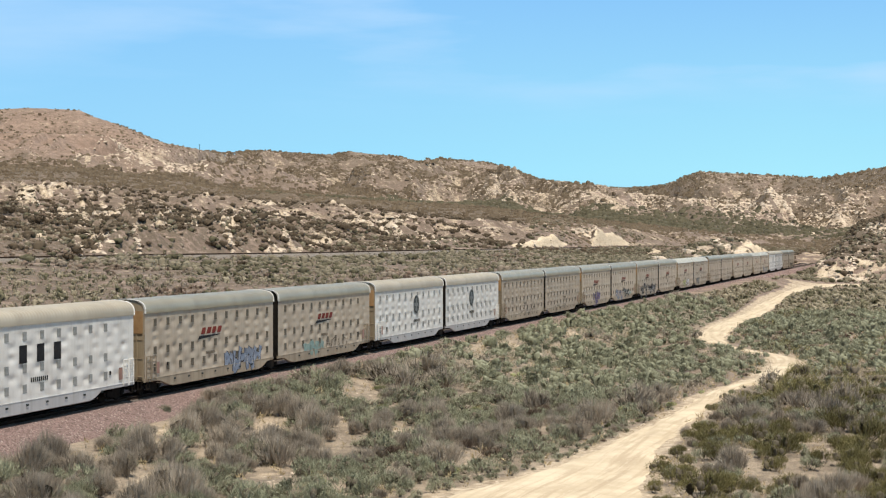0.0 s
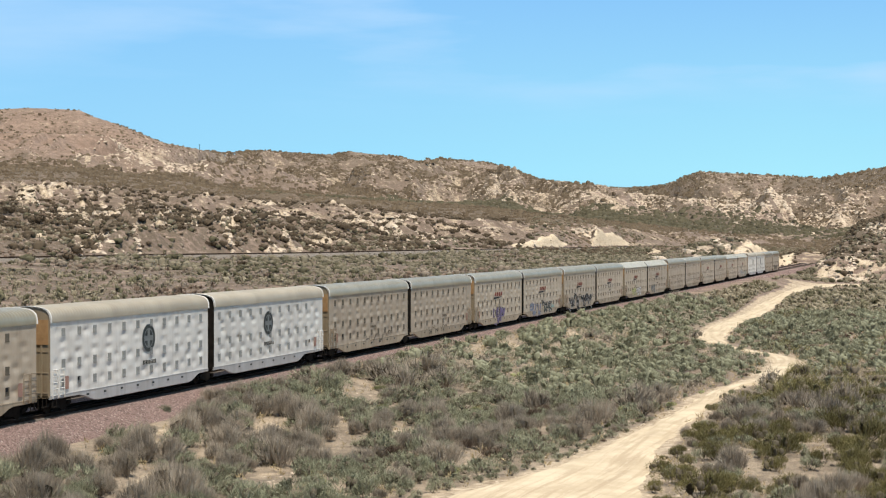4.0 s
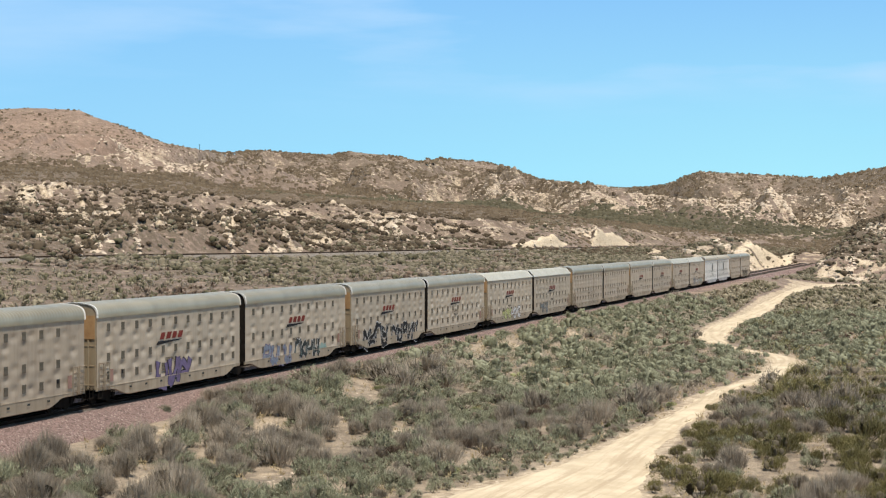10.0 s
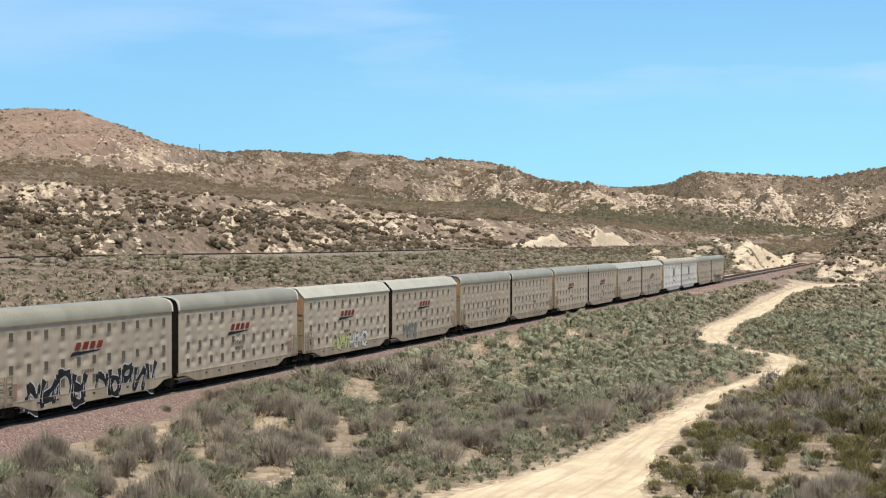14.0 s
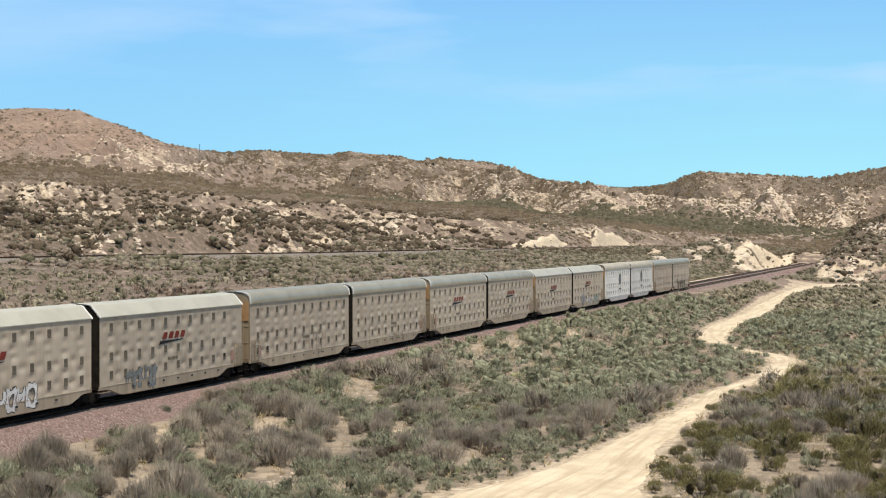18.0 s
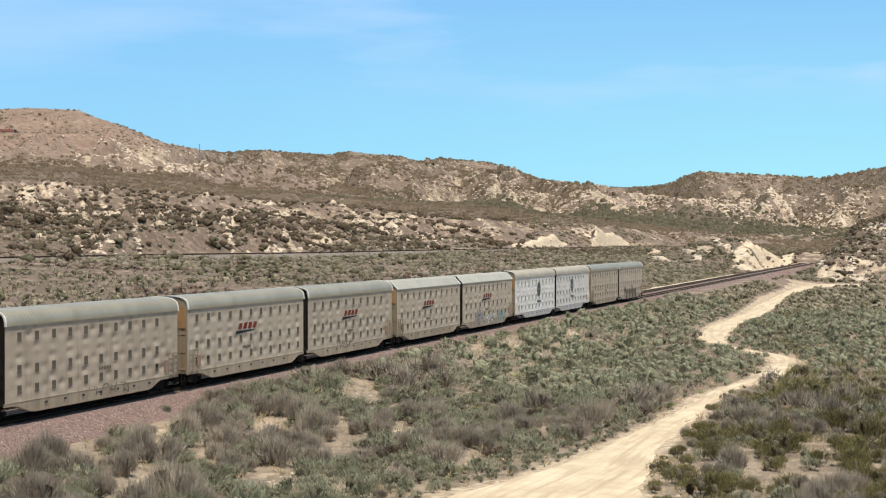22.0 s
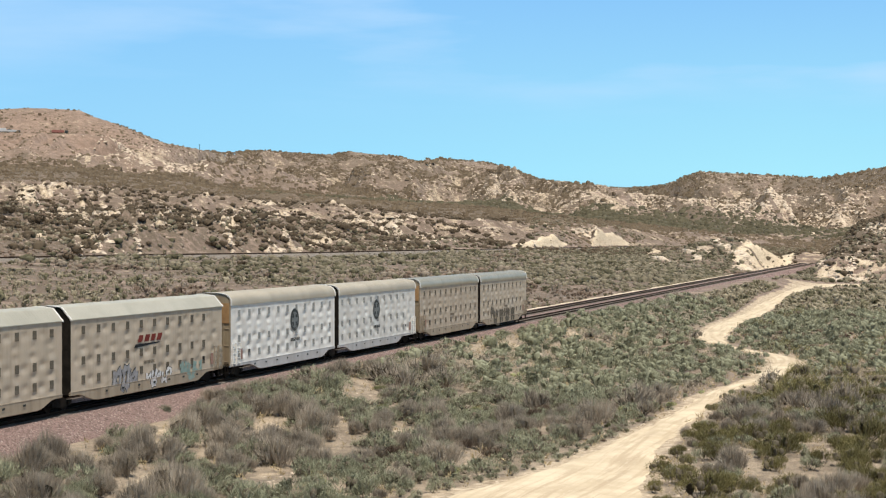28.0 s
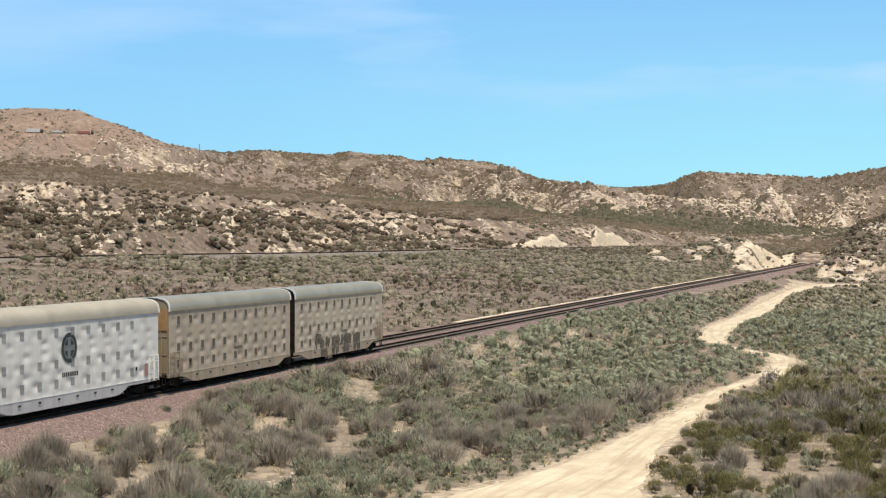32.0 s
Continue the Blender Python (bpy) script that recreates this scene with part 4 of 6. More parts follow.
def mound(seed, heads=(3, 5), nu=6, sprays=10):
    """A rounded scrub oak seen from afar: three to five leafy heads close together with a few loose sprays."""
    rng, rs = random.Random(seed), np.random.RandomState(seed)
    vs, fs, base = [], [], 0
    for k in range(rng.randint(*heads)):
        v, f = ball(rs, nu, 2, 0.22)
        c, a = (rng.uniform(0.4, 0.6) if k else 0.72), rng.uniform(0, 6.283)
        d = rng.uniform(0.35, 0.6) if k else 0.0
        vs.append(v * np.array([c, c, c * 0.8]) + np.array([d * math.cos(a), d * math.sin(a), 0.42 + 0.15 * rng.random()]))
        fs.append(f + base)
        base += len(v)
    p = rs.randn(sprays, 3) * np.array([0.5, 0.5, 0.2]) + np.array([0, 0, 0.75])
    tri = np.stack([p, p + rs.randn(sprays, 3) * 0.12, p + rs.randn(sprays, 3) * 0.12 + np.array([0, 0, 0.22])], 1).reshape(-1, 3)
    vs.append(tri)
    fs.append(np.arange(3 * sprays).reshape(-1, 3) + base)
    f = np.concatenate(fs)
    return np.concatenate(vs), f, np.zeros(len(f), np.int32)


def scatter(name, templates, spots, mat, smooth=False):
    """Join many plants or stones. spots: x, y, z, radius, height, turn."""
    vs, fs, ins, base = [], [], [], 0
    pick = np.arange(len(spots)) % len(templates)
    for k, (v, f, inner) in enumerate(templates):
        sp = spots[pick == k]
        if not len(sp):
            continue
        c, s = np.cos(sp[:, 5])[:, None], np.sin(sp[:, 5])[:, None]
        x = (v[None, :, 0] * c - v[None, :, 1] * s) * sp[:, 3:4] + sp[:, 0:1]
        y = (v[None, :, 0] * s + v[None, :, 1] * c) * sp[:, 3:4] + sp[:, 1:2]
        z = v[None, :, 2] * sp[:, 4:5] + sp[:, 2:3]
        vs.append(np.stack([x, y, z], -1).reshape(-1, 3))
        fs.append((f[None] + (np.arange(len(sp)) * len(v))[:, None, None]).reshape(-1, 3) + base)
        ins.append(np.tile(inner, len(sp)))
        base += len(sp) * len(v)
    return new(name, mesh_from(name, np.concatenate(vs), np.concatenate(fs), mat, smooth, np.concatenate(ins)))


def spread(rs, n, r0, r1, b0, b1, power=1.0):
    """n random places in a sector, evenly over its area for power 1."""
    r = np.sqrt(r0 ** 2 + (r1 ** 2 - r0 ** 2) * rs.rand(n) ** power)
    b = np.radians(b0 + (b1 - b0) * rs.rand(n))
    return r * np.sin(b), r * np.cos(b)


def rail_offset(x, y):
    return (x - START[0]) * RIGHT[0] + (y - START[1]) * RIGHT[1]


def thin(x, y, size):
    """Keep places so that no two share a cell of that size."""
    key = np.floor(x / size).astype(int) * 100003 + np.floor(y / size).astype(int)
    _, first = np.unique(key, return_index=True)
    return np.sort(first)


def spots_of(rs, x, y, rad, tall, sink=0.06):
    z = land(x, y)[0]
    return np.stack([x, y, z - sink * tall, rad, tall, rs.rand(len(x)) * 6.283], -1)


RS = np.random.RandomState(11)


def near_plants():
    """Scrub on the slope and in the wash this side of the railway."""
    x, y = spread(RS, 90000, 52, 300, -18.5, 18.5)
    far = np.hypot(x, y) > 118
    over = (road_side(x, y) > 0) & ~far
    near = ~over & ~far
    keep = np.concatenate([np.flatnonzero(q)[thin(x[q], y[q], size)] for q, size in ((near, 1.08), (over, 1.75), (far, 1.7))])
    x, y = x[keep], y[keep]
    u, gap, r = rail_offset(x, y), road_gap(x, y), np.hypot(x, y)
    s = (x - START[0]) * ALONG[0] + (y - START[1]) * ALONG[1]
    over = road_side(x, y) > 0
    clump = fbm(x / 4.5, y / 9.0, 3)
    bare = np.where(over, -0.30, np.where((u < 17) & (r < 132), -0.24, np.where(r > 130, -0.42, -0.29)))
    ok = (u > np.where(s > 2, 3.4, 5.4) + 1.3 * RS.rand(len(x))) & (gap > 0.25) & (clump > bare) & (bare_spot(x, y) < 0.35)
    x, y, u, r, gap, over = x[ok], y[ok], u[ok], r[ok], gap[ok], over[ok]
    n = len(x)
    tone, any_of = fbm(x / 9.0 + 40, y / 16.0, 3) / 0.5 + 0.5, RS.rand(n)
    mood = 0.45 * tone + 0.55 * any_of
    # 0 sage, 1 dry, 2 olive, 3 fresh, 4 russet
    kind = np.where(mood < np.where(r > 135, 0.19, 0.24), 1, 0)
    kind = np.where((u < 17) & (r < 132), np.where(mood < np.where(r > 108, 0.36, 0.56), 1, 0), kind)
    kind = np.where(~over & (gap < 9) & (y > 92) & (mood > 0.52) & (mood < 0.62), 4, kind)
    kind = np.where(over & (y < 152), np.where(mood > 0.42, 2, np.where(mood > 0.25, 0, 1)), kind)
    kind = np.where(over & (y >= 152), np.where(mood > 0.8, 2, np.where(mood < 0.26, 4, 0)), kind)
    kind = np.where((RS.rand(n) < 0.025) & (r < 150) & (u > 7) & ~over, 3, kind)
    rad = np.clip(RS.lognormal(-0.22, 0.32, n), 0.36, 1.4) * np.where(gap < 1.2, 0.55, np.where(gap < 2.6, 0.75, 1.0)) * np.where(u < 5.5, 0.8, 1.0)
    rad = rad * np.array([1.0, 1.12, 1.25, 0.7, 0.75])[kind] * np.where(r > 118, 1.45, 1.0)
    tall = rad * np.array([0.95, 1.15, 1.0, 0.8, 0.75])[kind] * (0.85 + 0.4 * RS.rand(n)) * np.where(r > 118, 0.8, 1.0)
    sp = spots_of(RS, x, y, rad, tall)
    near = r < 132
    looks = (("sagebrush", "sage", dict(width=0.010, length=0.26, jitter=0.40, lobes=(7, 11), core=0.56), "grey-green sagebrush shrub on dry soil"),
             ("dry_bush", "dry", dict(width=0.009, length=0.46, jitter=0.22, core=0.55, lift=0.3), "leafless grey-brown desert shrub on dry soil"),
             ("olive_bush", "olive", dict(width=0.009, length=0.24, jitter=0.42, lift=0.3, lobes=(8, 13), core=0.55), "dark olive-green desert shrub on dry soil"),
             ("green_bush", "fresh", dict(width=0.013, length=0.28), "fresh green young shrub on dry soil"),
             ("russet_bush", "russet", dict(width=0.013, length=0.26, lobes=(6, 10)), "low reddish-brown desert shrub on dry soil"))
    for k, (name, mat, how, label) in enumerate(looks):
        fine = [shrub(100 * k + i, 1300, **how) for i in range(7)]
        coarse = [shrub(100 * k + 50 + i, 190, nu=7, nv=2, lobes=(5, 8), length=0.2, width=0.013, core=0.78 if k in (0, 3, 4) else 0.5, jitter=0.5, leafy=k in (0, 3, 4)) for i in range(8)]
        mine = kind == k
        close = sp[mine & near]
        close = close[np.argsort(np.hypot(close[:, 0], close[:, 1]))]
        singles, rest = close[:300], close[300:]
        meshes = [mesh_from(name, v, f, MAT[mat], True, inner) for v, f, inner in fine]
        for i, q in enumerate(singles):
            ob = new(name, meshes[i % 7])
            ob.matrix_world = Matrix.LocRotScale(q[:3], Euler((0, 0, q[5])), (q[3], q[3], q[4]))
            tagged(ob, label, "shrub", name.replace("_", " ") + " on the near slope")
        if len(rest):
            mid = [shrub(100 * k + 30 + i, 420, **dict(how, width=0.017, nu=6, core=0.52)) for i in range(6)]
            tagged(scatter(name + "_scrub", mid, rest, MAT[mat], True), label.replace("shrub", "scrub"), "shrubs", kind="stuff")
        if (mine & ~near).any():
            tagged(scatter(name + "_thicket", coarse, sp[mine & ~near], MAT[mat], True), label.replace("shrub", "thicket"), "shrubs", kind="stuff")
    # a lone shrub at the foot of the ballast
    x, y = -17.6, 103.4
    v, f, inner = shrub(977, 900, length=0.32)
    ob = new("sagebrush", mesh_from("sagebrush", v, f, MAT["sage"], True, inner))
    ob.matrix_world = Matrix.LocRotScale((x, y, float(land(x, y)[0]) - 0.03), None, (0.75, 0.75, 0.7))
    tagged(ob, "small grey-green sagebrush at the foot of the ballast", "shrub")


def road_side(x, y):
    """Positive on the far bank of the sandy road from the railway."""
    pts = np.array(ROAD)
    return x - np.interp(y, pts[:, 1], pts[:, 0])


def valley_plants():
    """Low scrub across the valley floor, between and beyond the lines."""
    x, y = spread(RS, 30000, 100, 640, -18.5, 18.5)
    x2, y2 = spread(RS, 10000, 440, 960, 3.0, 12.8)
    x3, y3 = spread(RS, 7000, 280, 480, 7.5, 17.0)
    x, y = np.concatenate([x, x2, x3]), np.concatenate([y, y2, y3])
    u, r, b = rail_offset(x, y), np.hypot(x, y), np.degrees(np.arctan2(x, y))
    gap2 = r - line(LINE2, b, 1)
    ok = ((u < -9.5) | ((r > 290) & (u > 7))) & (road_gap(x, y) > np.where(y > 405, np.where(y > 435, 4.0, 16.0), 1.0)) & ((gap2 < np.where((b < -3) & (RS.rand(len(x)) < 0.5), -5, -12)) | (gap2 > 6)) & (fbm(x / 15, y / 15, 3) + 0.35 * (RS.rand(len(x)) - 0.5) > -0.16)
    pale = land(x, y)[1]
    ok &= (pale < 0.55) | (RS.rand(len(x)) < 0.06)
    ok &= (gap2 < 0) | (RS.rand(len(x)) < 0.5)
    x, y, r = x[ok], y[ok], r[ok]
    rad = np.clip(RS.lognormal(-0.26, 0.42, len(x)), 0.3, 2.0) * np.where((rail_offset(x, y) > 0) & (r < 480), 1.25, 1.0)
    sp = spots_of(RS, x, y, rad, rad * (0.6 + 0.35 * RS.rand(len(x))), 0.15)
    tone = 1.5 * fbm(x / 30.0 + 9, y / 75.0, 3) + 0.3 * (RS.rand(len(x)) - 0.5)
    tone = tone + 0.2 * (rail_offset(x, y) > 0) + 0.02
    dark = (RS.rand(len(x)) < 0.34) & (rad > 0.85)
    for k, (name, mat, sel, label) in enumerate((("valley_sage", "brush", ~dark & (tone > -0.09), "grey-green low sagebrush across the valley floor"), ("valley_russet_brush", "russet", ~dark & (tone <= -0.24), "reddish-brown low brush across the valley floor"), ("valley_dry_brush", "faded", ~dark & (tone <= -0.09) & (tone > -0.24), "greyish dry low brush across the valley floor"), ("valley_dark_scrub", "scrub", dark, "dark green round scrub on the valley floor"))):
        t = [shrub(700 + 20 * k + i, 24, length=0.3, width=0.05, core=0.98, nu=5, nv=2, lobes=(2, 4), leafy=True) for i in range(7)]
        close = np.hypot(sp[:, 0], sp[:, 1]) < np.where(rail_offset(sp[:, 0], sp[:, 1]) > 0, 480, 340)
        tagged(scatter(name, t, sp[sel & close], MAT[mat], True), label, "scrub", kind="stuff")
        far = [mound(760 + 20 * k + i, (1, 2), 5, 7) for i in range(8)]
        tagged(scatter("distant_" + name, far, sp[sel & ~close], MAT[mat], True), label.replace("across the valley floor", "far across the valley").replace("on the valley floor", "far across the valley"), "scrub", kind="stuff")


def hill_plants():
    """Dark scrub on the middle hills, the bench behind them and the mountains."""
    every = []
    for n, r0, r1, b0, b1, power, bench in ((40000, 380, 1150, -17.5, 17.5, 1.0, False), (4000, 405, 660, -16.0, 2.0, 1.0, False), (22000, 1450, 2350, -8.5, 9.5, 0.9, False), (46000, 740, 1480, -17.5, 17.5, 1.0, True), (64000, 1150, 2350, -17.5, 17.5, 0.9, False), (450, 530, 760, 12.2, 17.5, 1.0, False), (900, 470, 820, 9.5, 17.5, 1.0, False), (1500, 640, 1100, 9.0, 17.5, 1.0, False)):
        x, y = spread(RS, n, r0, r1, b0, b1, power)
        u, r, b = rail_offset(x, y), np.hypot(x, y), np.degrees(np.arctan2(x, y))
        q = r - line(LINE2, b, 1)
        rf, rm, rc = line(FOOT, b, 1), line(MID, b, 1), line(CREST, b, 1)
        flat = (r > rm - 20) & (r < np.where(b > 0, rf - 50, rf + 30))
        ok = (r < rc + 20) & (((np.abs(u) > np.where(r > 560, 8, 16)) | (y > 722))) & ((q > 10) | ((u > 0) & (r > 500)) | (r > 630)) & (flat == bench)
        pale = land(x, y)[1]
        ok &= (pale < 0.6) | (RS.rand(n) < 0.3)
        lump = fbm(x / 38, y / 38, 3) + 0.5 * (RS.rand(n) - 0.5)
        # dark shrubs also stand thicker facing west, in place of slope shade
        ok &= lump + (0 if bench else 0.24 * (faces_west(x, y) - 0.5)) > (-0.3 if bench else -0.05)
        if bench:
            ok &= (b > -12.5) | (RS.rand(n) < 0.6)
            ok &= (b < 8.5) | (RS.rand(n) < 0.5)
        x, y, r = x[ok], y[ok], r[ok]
        few = (np.degrees(np.arctan2(x, y)) < -9) & (r > 1250)
        few &= RS.rand(len(x)) < 0.15
        x, y, r = x[~few], y[~few], r[~few]
        rad = 1.45 * np.clip(RS.lognormal(0.1, 0.36, len(x)), 0.5, 2.6) * np.where((np.degrees(np.arctan2(x, y)) < -8) & (r > 1250), 0.78, 1.0) * np.where(r > 1100, 0.88, np.where((r < 760) & (np.degrees(np.arctan2(x, y)) > 9), 0.5, 0.62))
        rad = rad * (1.12 if bench else 1.0)
        every.append(spots_of(RS, x, y, rad, rad * (0.75 + 0.35 * RS.rand(len(x))), 0.15))
    sp = np.concatenate(every)
    away = np.hypot(sp[:, 0], sp[:, 1]) > 1150
    flat = np.hypot(sp[:, 0], sp[:, 1]) < line(FOOT, np.degrees(np.arctan2(sp[:, 0], sp[:, 1])), 1) - 45
    lone = [hull(random.Random(950 + i), 5, 2, 0.35) for i in range(8)]
    lone = [(v, f, np.zeros(len(f), np.int32)) for v, f in lone]
    tagged(scatter("mountain_scrub", lone, sp[away & ~flat], MAT["juniper"]), "dark scrub dotted over the far mountains", "scrub", kind="stuff")
    tagged(scatter("bench_scrub", lone, sp[away & flat], MAT["oak"]), "olive-green scrub below the far mountains", "scrub", kind="stuff")
    sp = sp[~away]
    near = np.hypot(sp[:, 0], sp[:, 1]) < 780
    t = [mound(860 + i, (2, 4)) for i in range(8)]
    tagged(scatter("slope_scrub", t, sp[near], MAT["juniper"], True), "dark green scrub on the rocky slopes", "scrub", kind="stuff")
    sp = sp[~near]
    t = [dome(900 + i) for i in range(8)]
    tagged(scatter("hillside_scrub", t, sp, MAT["juniper"]), "dark green scrub dotted over the hills", "scrub", kind="stuff")


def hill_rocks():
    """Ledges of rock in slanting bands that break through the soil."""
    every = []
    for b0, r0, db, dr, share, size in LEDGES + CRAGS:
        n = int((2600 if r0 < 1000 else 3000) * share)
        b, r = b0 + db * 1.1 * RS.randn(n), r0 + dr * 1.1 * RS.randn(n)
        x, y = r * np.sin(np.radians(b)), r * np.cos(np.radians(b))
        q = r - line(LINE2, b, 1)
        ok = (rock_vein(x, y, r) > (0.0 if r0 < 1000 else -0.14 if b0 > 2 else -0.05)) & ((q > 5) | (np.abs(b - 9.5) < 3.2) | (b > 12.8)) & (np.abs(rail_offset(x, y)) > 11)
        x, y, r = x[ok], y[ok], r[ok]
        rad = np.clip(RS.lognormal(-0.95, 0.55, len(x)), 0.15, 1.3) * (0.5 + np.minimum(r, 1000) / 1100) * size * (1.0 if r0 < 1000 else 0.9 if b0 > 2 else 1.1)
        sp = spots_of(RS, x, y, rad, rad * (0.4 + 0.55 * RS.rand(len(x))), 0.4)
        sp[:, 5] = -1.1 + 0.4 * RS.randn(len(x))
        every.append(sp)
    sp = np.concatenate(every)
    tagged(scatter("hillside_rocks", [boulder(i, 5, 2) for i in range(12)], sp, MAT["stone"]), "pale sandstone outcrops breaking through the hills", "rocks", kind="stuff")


def tufts():
    """Straw-coloured tufts and pebbles on the bare ground this side of the railway."""
    x, y = spread(RS, 16000, 55, 230, -18, 18)
    u, gap = rail_offset(x, y), road_gap(x, y)
    ok = (u > 4.6) & (gap > -0.4) & (RS.rand(len(x)) < np.where(gap < 0.3, 0.25, 1.0))
    x, y = x[ok], y[ok]
    rad = np.clip(RS.lognormal(-1.5, 0.4, len(x)), 0.1, 0.5)
    sp = spots_of(RS, x, y, rad, rad * (0.9 + 0.6 * RS.rand(len(x))))
    half = len(sp) * 2 // 3
    t = []
    for i in range(4):
        v, f, inner = bush(1300 + i, 14, core=0.3, length=0.8, width=0.06, nu=3, nv=1, up=0.8, clumps_n=(0, 0))
        t.append((v, f, inner))
    tagged(scatter("dry_grass", t, sp[:half], MAT["straw"]), "straw-coloured dry grass tufts on pale soil", "grass", kind="stuff")
    st = sp[half:].copy()
    st[:, 3] *= 0.4
    st[:, 4] *= 0.2
    tagged(scatter("pebbles", [boulder(40 + i, 5, 2) for i in range(5)], st, MAT["stone"]), "small pale stones scattered on the soil", "stones", kind="stuff")


# large dark shrubs that stand out: bearing, range, radius
LARGE = ((-13.87, 497, 3.2), (-14.87, 527, 2.6), (-12.93, 375, 2.2), (-12.61, 402, 1.8), (-9.05, 458, 1.6), (-8.07, 459, 2.0), (-7.15, 470, 1.4), (-13.31, 544, 2.0),
         (-10.78, 442, 1.5), (-7.0, 379, 1.3), (-10.43, 352, 1.2), (-12.33, 478, 1.6), (-14.11, 655, 2.2), (-14.43, 651, 2.0), (-13.55, 654, 2.0), (-3.39, 676, 1.6),
         (-2.84, 643, 1.4), (8.01, 1000, 1.5), (2.19, 472, 1.5), (2.69, 497, 1.3), (4.65, 512, 1.2))


def large_shrubs():
    rng = random.Random(5)
    data = [mesh_from("dark_shrub", *shrub(1500 + i, 500, length=0.26, width=0.03, core=0.8, lobes=(7, 11), leafy=True)[:2], MAT["juniper"], True) for i in range(4)]
    for k, (b, r, rad) in enumerate(LARGE):
        x, y = r * math.sin(radians(b)), r * math.cos(radians(b))
        ob = new("dark_shrub", data[k % 4])
        ob.matrix_world = Matrix.LocRotScale((x, y, float(land(x, y)[0]) - 0.1), Euler((0, 0, rng.uniform(0, 6.28))), (rad, rad, rad * rng.uniform(0.75, 1.0)))
        tagged(ob, "large round dark green shrub on the dry slope", "shrub", "dark shrubs across the valley")


near_plants()
large_shrubs()
tufts()
valley_plants()
hill_plants()
hill_rocks()


# ---- the train ----
HALF, WIDE = 10.45, 1.5
EAVE, DECK = 5.27, 1.08
PITCH, COUPLED, JOINTED = 22.15, 1.5, 1.0


def panel_data(mat, seed, nx=120, nz=30):
    """A long side of pressed steel, gently dished between its posts."""
    xs, zs = np.linspace(-HALF, HALF, nx + 1), np.linspace(DECK, EAVE, nz + 1)
    x, z = np.meshgrid(xs, zs, indexing="ij")
    wave = 0.35 * fbm(x * 0.7 + 37 * seed, z * 0.7 + 11, 2)
    for row in range(7):
        cz = 1.74 + 0.58 * (row - 1)
        odd = (row if row < 5 else row + 1) % 2
        cx = (x + 8.99) / 1.82 + 0.5 * odd
        hx = np.floor(cx + 0.5)
        big = LATTICE[(hx.astype(int) + 31 * seed) % 256, (row * 7 + seed) % 256]
        jog = LATTICE[(hx.astype(int) + 77) % 256, (row * 5 + 9 + seed) % 256] - 0.5
        away = np.hypot((cx - hx - 0.12 * jog) * 0.96, z - cz - 0.14 * jog)
        wave = wave + (0.35 + 0.75 * big) * np.exp(-(away / 0.19) ** 2)
    rim = np.minimum(step(HALF - np.abs(x), 0.1, 0.9), np.minimum(step(z, DECK, DECK + 0.3), step(EAVE - z, 0.05, 0.35)))
    seam = 0.012 * np.exp(-(((x / 1.93 + 0.25) % 0.5 - 0.25) * 1.93 / 0.05) ** 2)
    y = -WIDE + 0.088 * wave * rim + seam
    k = nz + 1
    i, j = np.meshgrid(np.arange(nx), np.arange(nz), indexing="ij")
    fs = np.stack([i * k + j, (i + 1) * k + j, (i + 1) * k + j + 1, i * k + j + 1], -1).reshape(-1, 4)
    return mesh_from("side_panel", np.stack([x, y, z], -1).reshape(-1, 3), fs, mat, True)


def sill_data(mat, coupled, jointed):
    """The deep side sill: a fish-belly plate that tapers up towards the trucks. coupled, jointed: where the taper begins at either end, the coupled one at -x."""
    bm = bmesh.new()
    rise = ((0.0, 0.38), (0.6, 0.45), (1.2, 0.60), (1.8, 0.78), (2.3, 0.86))
    left, right = [(-coupled - d, z) for d, z in rise[::-1]], [(jointed + 0.75 * d, z) for d, z in rise]
    shape = [(-HALF, 0.88)] + left + right + [(HALF, 0.88)]
    line_x, low = [q[0] for q in shape], [q[1] for q in shape]
    outer = []
    for x, z in zip(line_x, low):
        outer.append((bm.verts.new((x, -WIDE - 0.03, DECK + 0.02)), bm.verts.new((x, -WIDE - 0.03, z + 0.04)), bm.verts.new((x, -WIDE + 0.02, z)), bm.verts.new((x, -WIDE + 0.12, z)), bm.verts.new((x, -WIDE + 0.12, DECK + 0.02))))
    for p, q in zip(outer, outer[1:]):
        for a in range(5):
            b = (a + 1) % 5
            bm.faces.new((p[a], p[b], q[b], q[a]))
    bm.faces.new(outer[0])
    bm.faces.new(outer[-1][::-1])
    # a thin lip along the top of the sill and tie-down pockets
    box(bm, -HALF, HALF, -WIDE - 0.045, -WIDE - 0.02, DECK - 0.02, DECK + 0.02)
    return data_of("side_sill", bm, mat)


def roof_section(hexed):
    if hexed:
        return [(-1.56, EAVE - 0.02), (-1.56, EAVE + 0.03), (-0.95, 5.98), (-0.86, 6.03), (0, 6.12), (0.86, 6.03), (0.95, 5.98), (1.56, EAVE + 0.03), (1.56, EAVE - 0.02)]
    half = ((1.56, 0.05), (1.548, 0.24), (1.51, 0.42), (1.43, 0.57), (1.29, 0.70), (1.06, 0.795), (0.72, 0.855), (0.36, 0.885))
    arc = [(-y, EAVE + z) for y, z in half] + [(0.0, EAVE + 0.893)] + [(y, EAVE + z) for y, z in half[::-1]]
    return [(-1.56, EAVE - 0.02)] + arc + [(1.56, EAVE - 0.02)]


